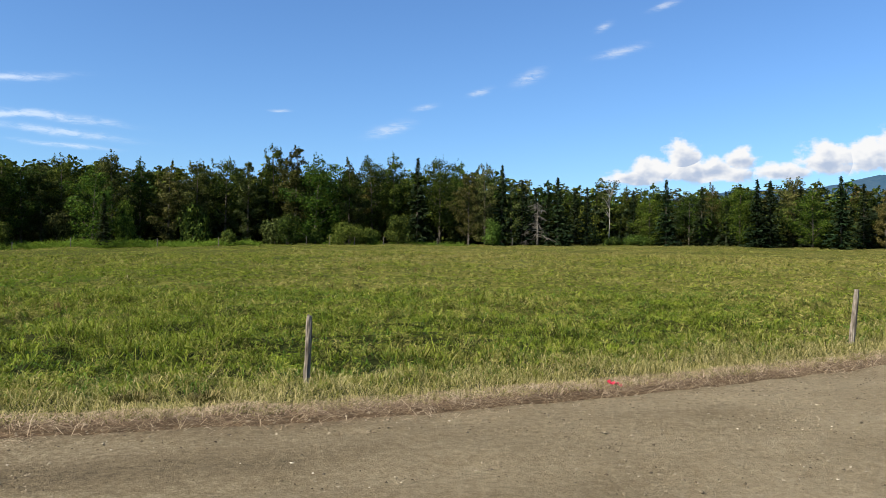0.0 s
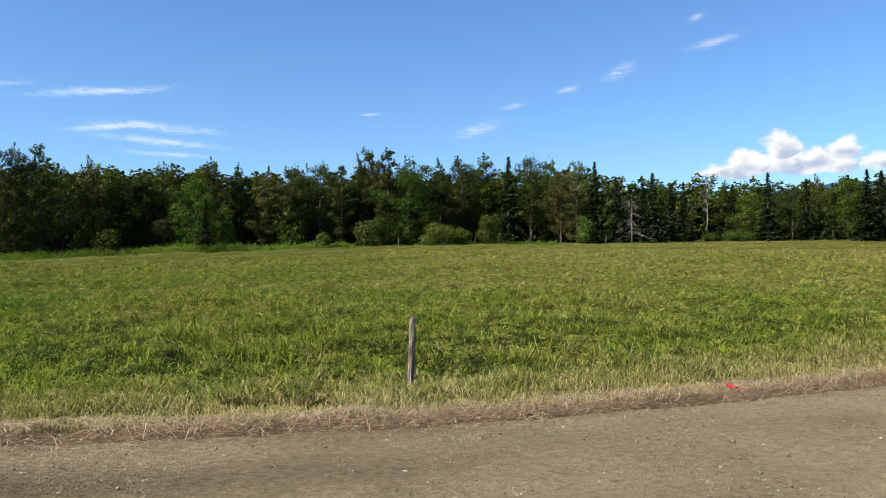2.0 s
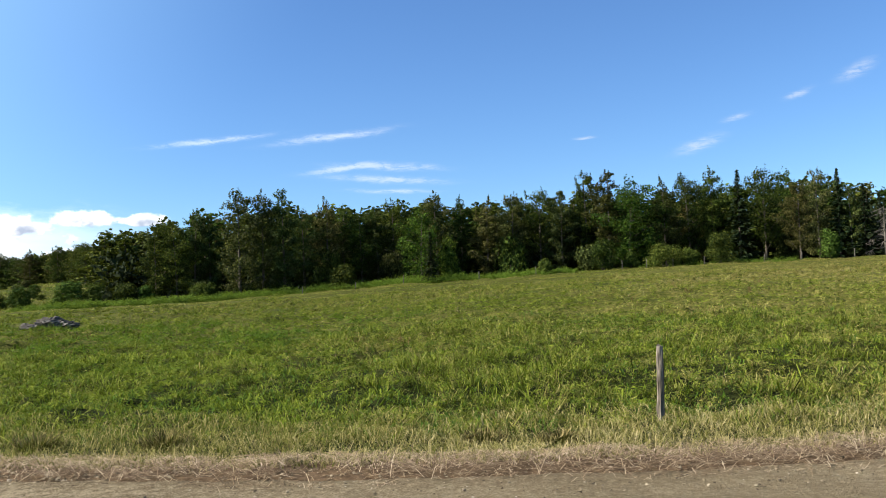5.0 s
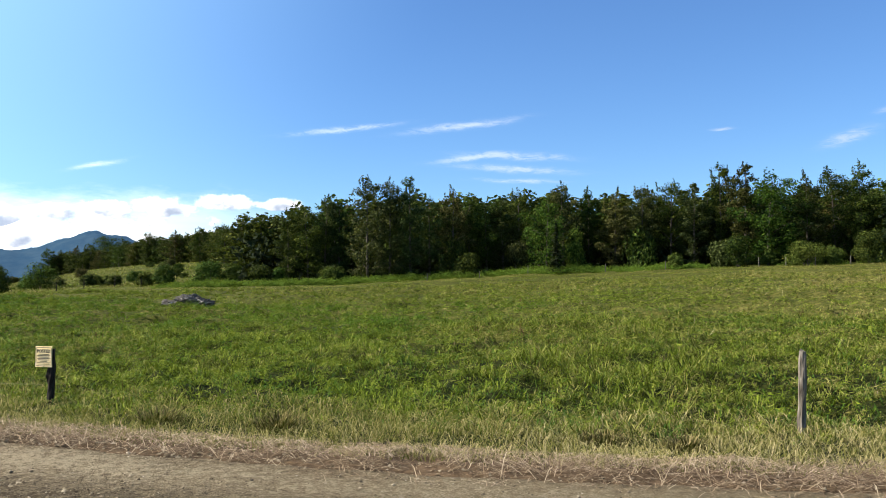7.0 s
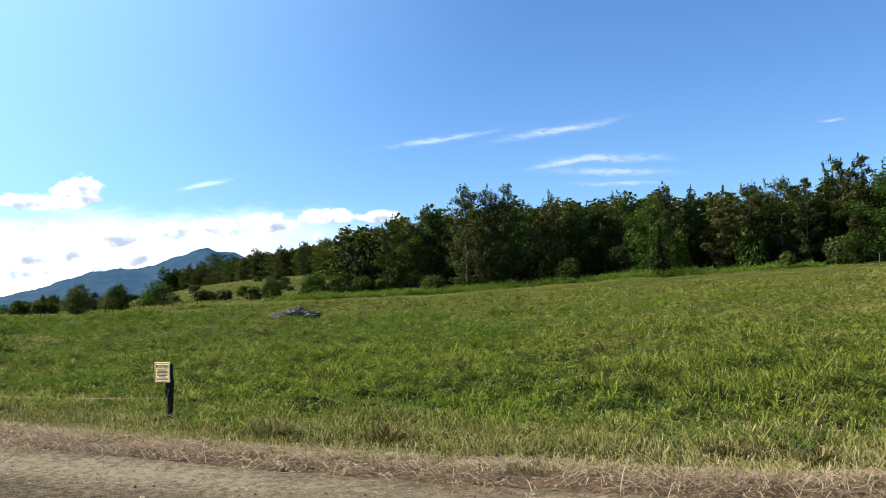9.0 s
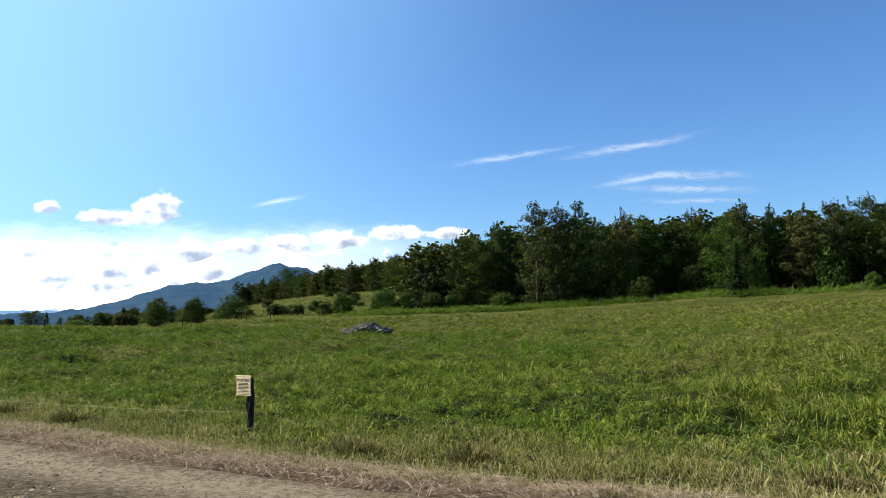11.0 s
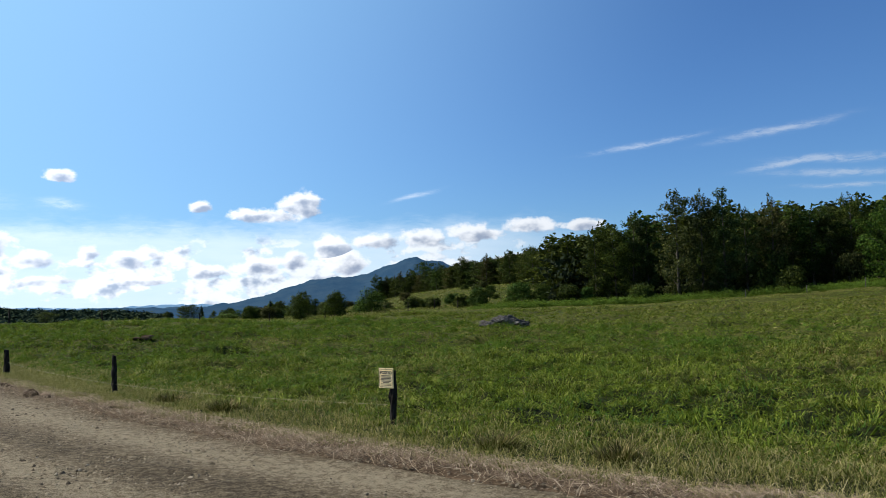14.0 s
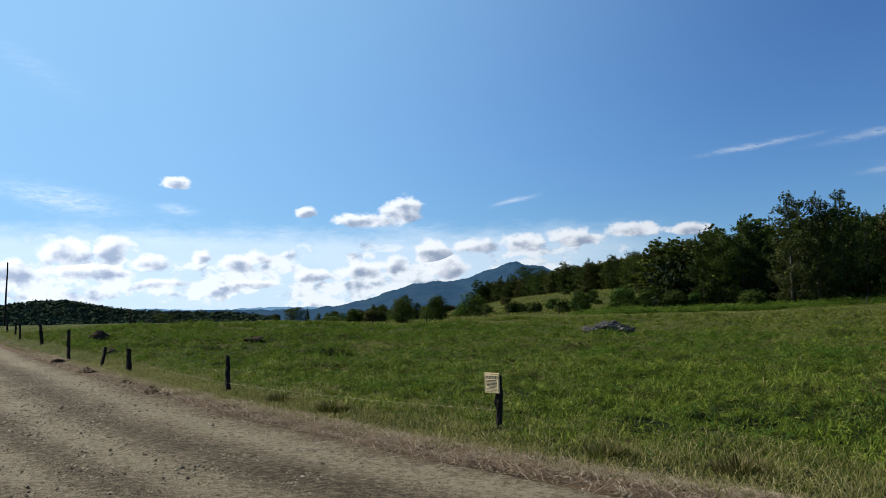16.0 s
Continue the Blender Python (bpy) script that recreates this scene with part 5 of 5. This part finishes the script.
def wire(label, points, radius):
    cu = bpy.data.curves.new("fence_wire", "CURVE")
    cu.dimensions, cu.bevel_depth, cu.bevel_resolution = "3D", radius, 1
    sp = cu.splines.new("POLY")
    sp.points.add(len(points) - 1)
    for p, c in zip(sp.points, points):
        p.co = (*c, 1)
    tmp = bpy.data.objects.new("tmp", cu)
    me = bpy.data.meshes.new_from_object(tmp)
    bpy.data.objects.remove(tmp)
    me.materials.clear()
    me.materials.append(m_wire)
    return tagged(new("fence_wire", me), label, "wire")


def sag(a, b, drop, n=14):
    a, b = Vector(a), Vector(b)
    return [tuple(a.lerp(b, t) + Vector((0, 0, -drop * 4 * t * (1 - t)))) for t in np.linspace(0, 1, n)]


m_wire, _ = material("pale_yellow_wire")
solid((0.17, 0.15, 0.07), 0.6, None, 0, 0.3)
wire("thin pale yellow electric fence wire, slightly slack", sag((-11.02, 8.29, 0.25), (-19.29, 7.03, 0.16), 0.05), 0.0021)
wire("thin pale yellow electric fence wire, slightly slack", sag((-19.29, 7.03, 0.16), (-27.4, 6.72, 0.3), 0.04), 0.0021)


def box(bm, x0, x1, y0, y1, z0, z1, bevel=0.0):
    v = [bm.verts.new((x, y, z)) for x in (x0, x1) for y in (y0, y1) for z in (z0, z1)]
    fs = [bm.faces.new([v[i] for i in f]) for f in ((0, 1, 3, 2), (4, 6, 7, 5), (0, 4, 5, 1), (2, 3, 7, 6), (0, 2, 6, 4), (1, 5, 7, 3))]
    if bevel:
        bmesh.ops.bevel(bm, geom=list({e for f in fs for e in f.edges}), offset=bevel, segments=2, affect="EDGES")


m_sign, _ = material("faded_yellow_card")
sn = fbm(own(), 14.0, 5.0)
solid(ramp(sn, (0.35, (0.72, 0.52, 0.24)), (0.65, (0.86, 0.66, 0.36))), 0.7, sn, 0.002)
m_ink, _ = material("black_ink")
solid((0.015, 0.013, 0.012), 0.7)
m_redink, _ = material("faded_red_paint")
sr = fbm(own(), 30.0, 4.0)
solid(ramp(sr, (0.3, (0.30, 0.008, 0.025)), (0.7, (0.46, 0.03, 0.06))), 0.45, sr, 0.01)


def posted_sign(x, y, z, turn):
    """A square card nailed to the post: a heading and lines too small to read."""
    sign = new("warning_sign")
    s = 0.142
    bm = bmesh.new()
    box(bm, -s * 0.96, s * 0.96, -0.004, 0.004, -s, s, 0.002)
    part("board", bm, m_sign, sign)
    for name, x0, x1, z0, z1 in (("border", -0.124, 0.124, 0.122, 0.126), ("border", -0.124, 0.124, -0.126, -0.122), ("border", -0.126, -0.122, -0.122, 0.122), ("border", 0.122, 0.126, -0.122, 0.122)):
        bm = bmesh.new()
        box(bm, x0, x1, -0.0066, -0.0042, z0, z1)
        part(name, bm, m_ink, sign)
    font = bpy.data.curves.new("heading", "FONT")
    font.body, font.size, font.align_x, font.extrude, font.offset = "POSTED", 0.060, "CENTER", 0.001, 0.0016
    tmp = bpy.data.objects.new("tmp", font)
    me = bpy.data.meshes.new_from_object(tmp)
    bpy.data.objects.remove(tmp)
    me.materials.clear()
    me.materials.append(m_ink)
    head = new("heading", me)
    head.parent = sign
    head.matrix_basis = pose(0, -0.0054, 0.056, 90, 0, 0)
    for k, (w, h) in enumerate(((0.085, 0.007), (0.100, 0.006), (0.096, 0.006), (0.102, 0.006), (0.090, 0.006), (0.060, 0.005), (0.100, 0.004), (0.100, 0.004))):
        bm = bmesh.new()
        c = 0.036 - k * 0.0195
        box(bm, -w, w, -0.0066, -0.0042, c - h, c + h * 0.35)
        part("text_line", bm, m_ink, sign)
    for u, v in ((0.0, 0.133), (0.0, -0.133)):
        bm = bmesh.new()
        bmesh.ops.create_uvsphere(bm, u_segments=8, v_segments=5, radius=0.006, matrix=Matrix.Translation((u, -0.005, v)))
        part("nail", bm, m_darkpost, sign)
    sign.matrix_basis = pose(x, y, z, 0, 0, turn)
    return tagged(sign, "faded yellow no-trespassing notice nailed to a dark post", "sign")


posted_sign(-11.05, 8.285, 0.625, 14)


def boulder(name, label, x, y, w, d, h, mat, seed, category, turn=0.0, sink=0.12, jag=0.28):
    """A rough low lump with broken faces."""
    bm = bmesh.new()
    bmesh.ops.create_icosphere(bm, subdivisions=5 if w > 1.5 else 3, radius=1.0)
    for v in bm.verts:
        p = v.co.copy()
        n1 = noise.noise(p * 1.3 + Vector((seed, 0, 0)))
        n2 = noise.noise(p * 3.5 + Vector((0, seed, 0)))
        n3 = noise.noise(p * 9.0 + Vector((0, 0, seed)))
        v.co = p * (1 + jag * n1 + jag * 0.5 * abs(n2) + jag * 0.45 * n3)
        v.co.z = max(v.co.z, -0.25)
        v.co = Vector((v.co.x * w / 2, v.co.y * d / 2, v.co.z * h))
    ob = part(name, bm, mat)
    ob.matrix_basis = pose(x, y, z_at(x, y) - sink, 0, 0, turn)
    return tagged(ob, label, category)


a = radians(46.75)
boulder("boulder", "low grey granite boulder sunk in the meadow", -1.2 - 40.5 * math.sin(a), 1.38 + 40.5 * math.cos(a), 1.7, 2.0, 0.40, m_rock, 4.0, "rock", 20, 0.04, 0.62)
boulder("boulder", "small grey stone beside the big boulder", -1.2 - 44 * math.sin(radians(48.0)), 1.38 + 44 * math.cos(radians(48.0)), 1.0, 0.9, 0.34, m_rock, 9.0, "rock", 50, 0.06)
for k, (az, d, w, h) in enumerate(((80.2, 44.0, 1.10, 0.50), (79.3, 34.0, 0.8, 0.26), (70.5, 35.0, 0.9, 0.13), (72.2, 36.5, 0.6, 0.15))):
    a = radians(az)
    boulder("dirt_mound", "heap of dark bare soil in the rough pasture", -1.346 - d * math.sin(a), 1.361 + d * math.cos(a), w, w * 0.8, h, m_soil, 20.0 + k, "dirt", 40 * k, 0.08, 0.35)
for k, (x, e, w) in enumerate(((-19.7, 0.25, 0.50), (-18.9, 0.3, 0.34), (-16.3, 0.65, 0.2), (-22.6, 0.45, 0.36), (-27.5, 0.4, 0.5), (-33.0, 0.4, 0.6))):
    s = float(edge_slope(x))
    n = math.hypot(1, s)
    boulder("sod_clump", "torn clump of sod and dead grass on the road's edge", x - e * s / n, float(edge_y(x)) + e / n, w, w * 0.6, w * 0.28, m_soil, 50.0 + k, "sod", 15 * k, 0.02, 0.4)


def crumpled(x, y):
    bm = bmesh.new()
    bmesh.ops.create_grid(bm, x_segments=9, y_segments=6, size=0.5)
    for v in bm.verts:
        p = v.co * 4
        v.co = Vector((v.co.x * 0.17, v.co.y * 0.11, 0.05 + 0.045 * noise.noise(p + Vector((3, 1, 0))) + 0.02 * noise.noise(p * 3)))
    bmesh.ops.solidify(bm, geom=bm.faces[:], thickness=0.003)
    ob = part("litter_wrapper", bm, m_redink)
    ob.matrix_basis = pose(x, y, max(z_at(x, y), 0.0) + 0.03, 8, 14, 25)
    return tagged(ob, "crumpled red plastic wrapper lying in the hay", "litter")


crumpled(2.18, 10.51)


def utility_pole(x, y):
    pole = new("utility_pole")
    bm = bmesh.new()
    rough_pole(bm, 9.2, 0.15, 0.10, 5, (0.25, 0.2), 10, 8, 0.02, 0.8)
    part("shaft", bm, m_darkpost, pole, smooth=True)
    bm = bmesh.new()
    box(bm, 0.10, 0.34, 0.1, 0.3, 8.5, 8.75, 0.02)
    part("insulator", bm, m_darkpost, pole)
    pole.matrix_basis = pose(x, y, z_at(x, y))
    return tagged(pole, "dark wooden utility pole beside the road", "utility pole")


a = radians(85.55)
utility_pole(-1.346 - 136 * math.sin(a), 1.361 + 136 * math.cos(a))


# dark coarse tufts on the verge
def tuft(x, y, height, seed):
    rng = np.random.RandomState(seed)
    n = 420
    q, r = rng.rand(n) * 6.283, 0.24 * rng.rand(n) ** 0.7
    bx, by = np.cos(q) * r, np.sin(q) * r
    h = height * (0.3 + 0.8 * rng.rand(n)) * (1.25 - 1.8 * r)
    p = q + rng.normal(size=n) * 0.6
    le = 0.3 + 1.0 * rng.rand(n)
    side = np.stack([-np.sin(p), np.cos(p), 0 * p], -1) * 0.005
    b = np.stack([bx, by, 0 * bx], -1)
    t = b + np.stack([np.cos(p) * h * le, np.sin(p) * h * le, h * (1 - 0.3 * le)], -1)
    m = b * 0.45 + t * 0.55 + np.array([0, 0, 0.08]) * height
    v = np.stack([b - side, b + side, m + side, m - side, t], 1).reshape(-1, 3)
    k = np.arange(n)[:, None] * 5
    ob = new("grass_tuft", mesh_from("grass_tuft", v, np.concatenate([k + [0, 1, 2], k + [0, 2, 3], k + [3, 2, 4]]), m_tuft))
    ob.matrix_basis = pose(x, y, z_at(x, y))
    return tagged(ob, "coarse brown-green grass tuft on the verge", "grass tuft", "tufts on the verge")


m_tuft, _ = material("coarse_tuft")
leafy(ramp(island(), (0.0, (0.018, 0.018, 0.006)), (0.5, (0.060, 0.050, 0.018)), (1.0, (0.20, 0.155, 0.07))), 0.1)
for k, (x, y, h) in enumerate(((-8.55, 8.1, 0.22), (-7.0, 8.45, 0.25), (-3.5, 9.45, 0.17), (-2.7, 9.6, 0.15), (-14.5, 7.4, 0.26), (-16.4, 7.2, 0.26))):
    tuft(x, y, h, 300 + k)
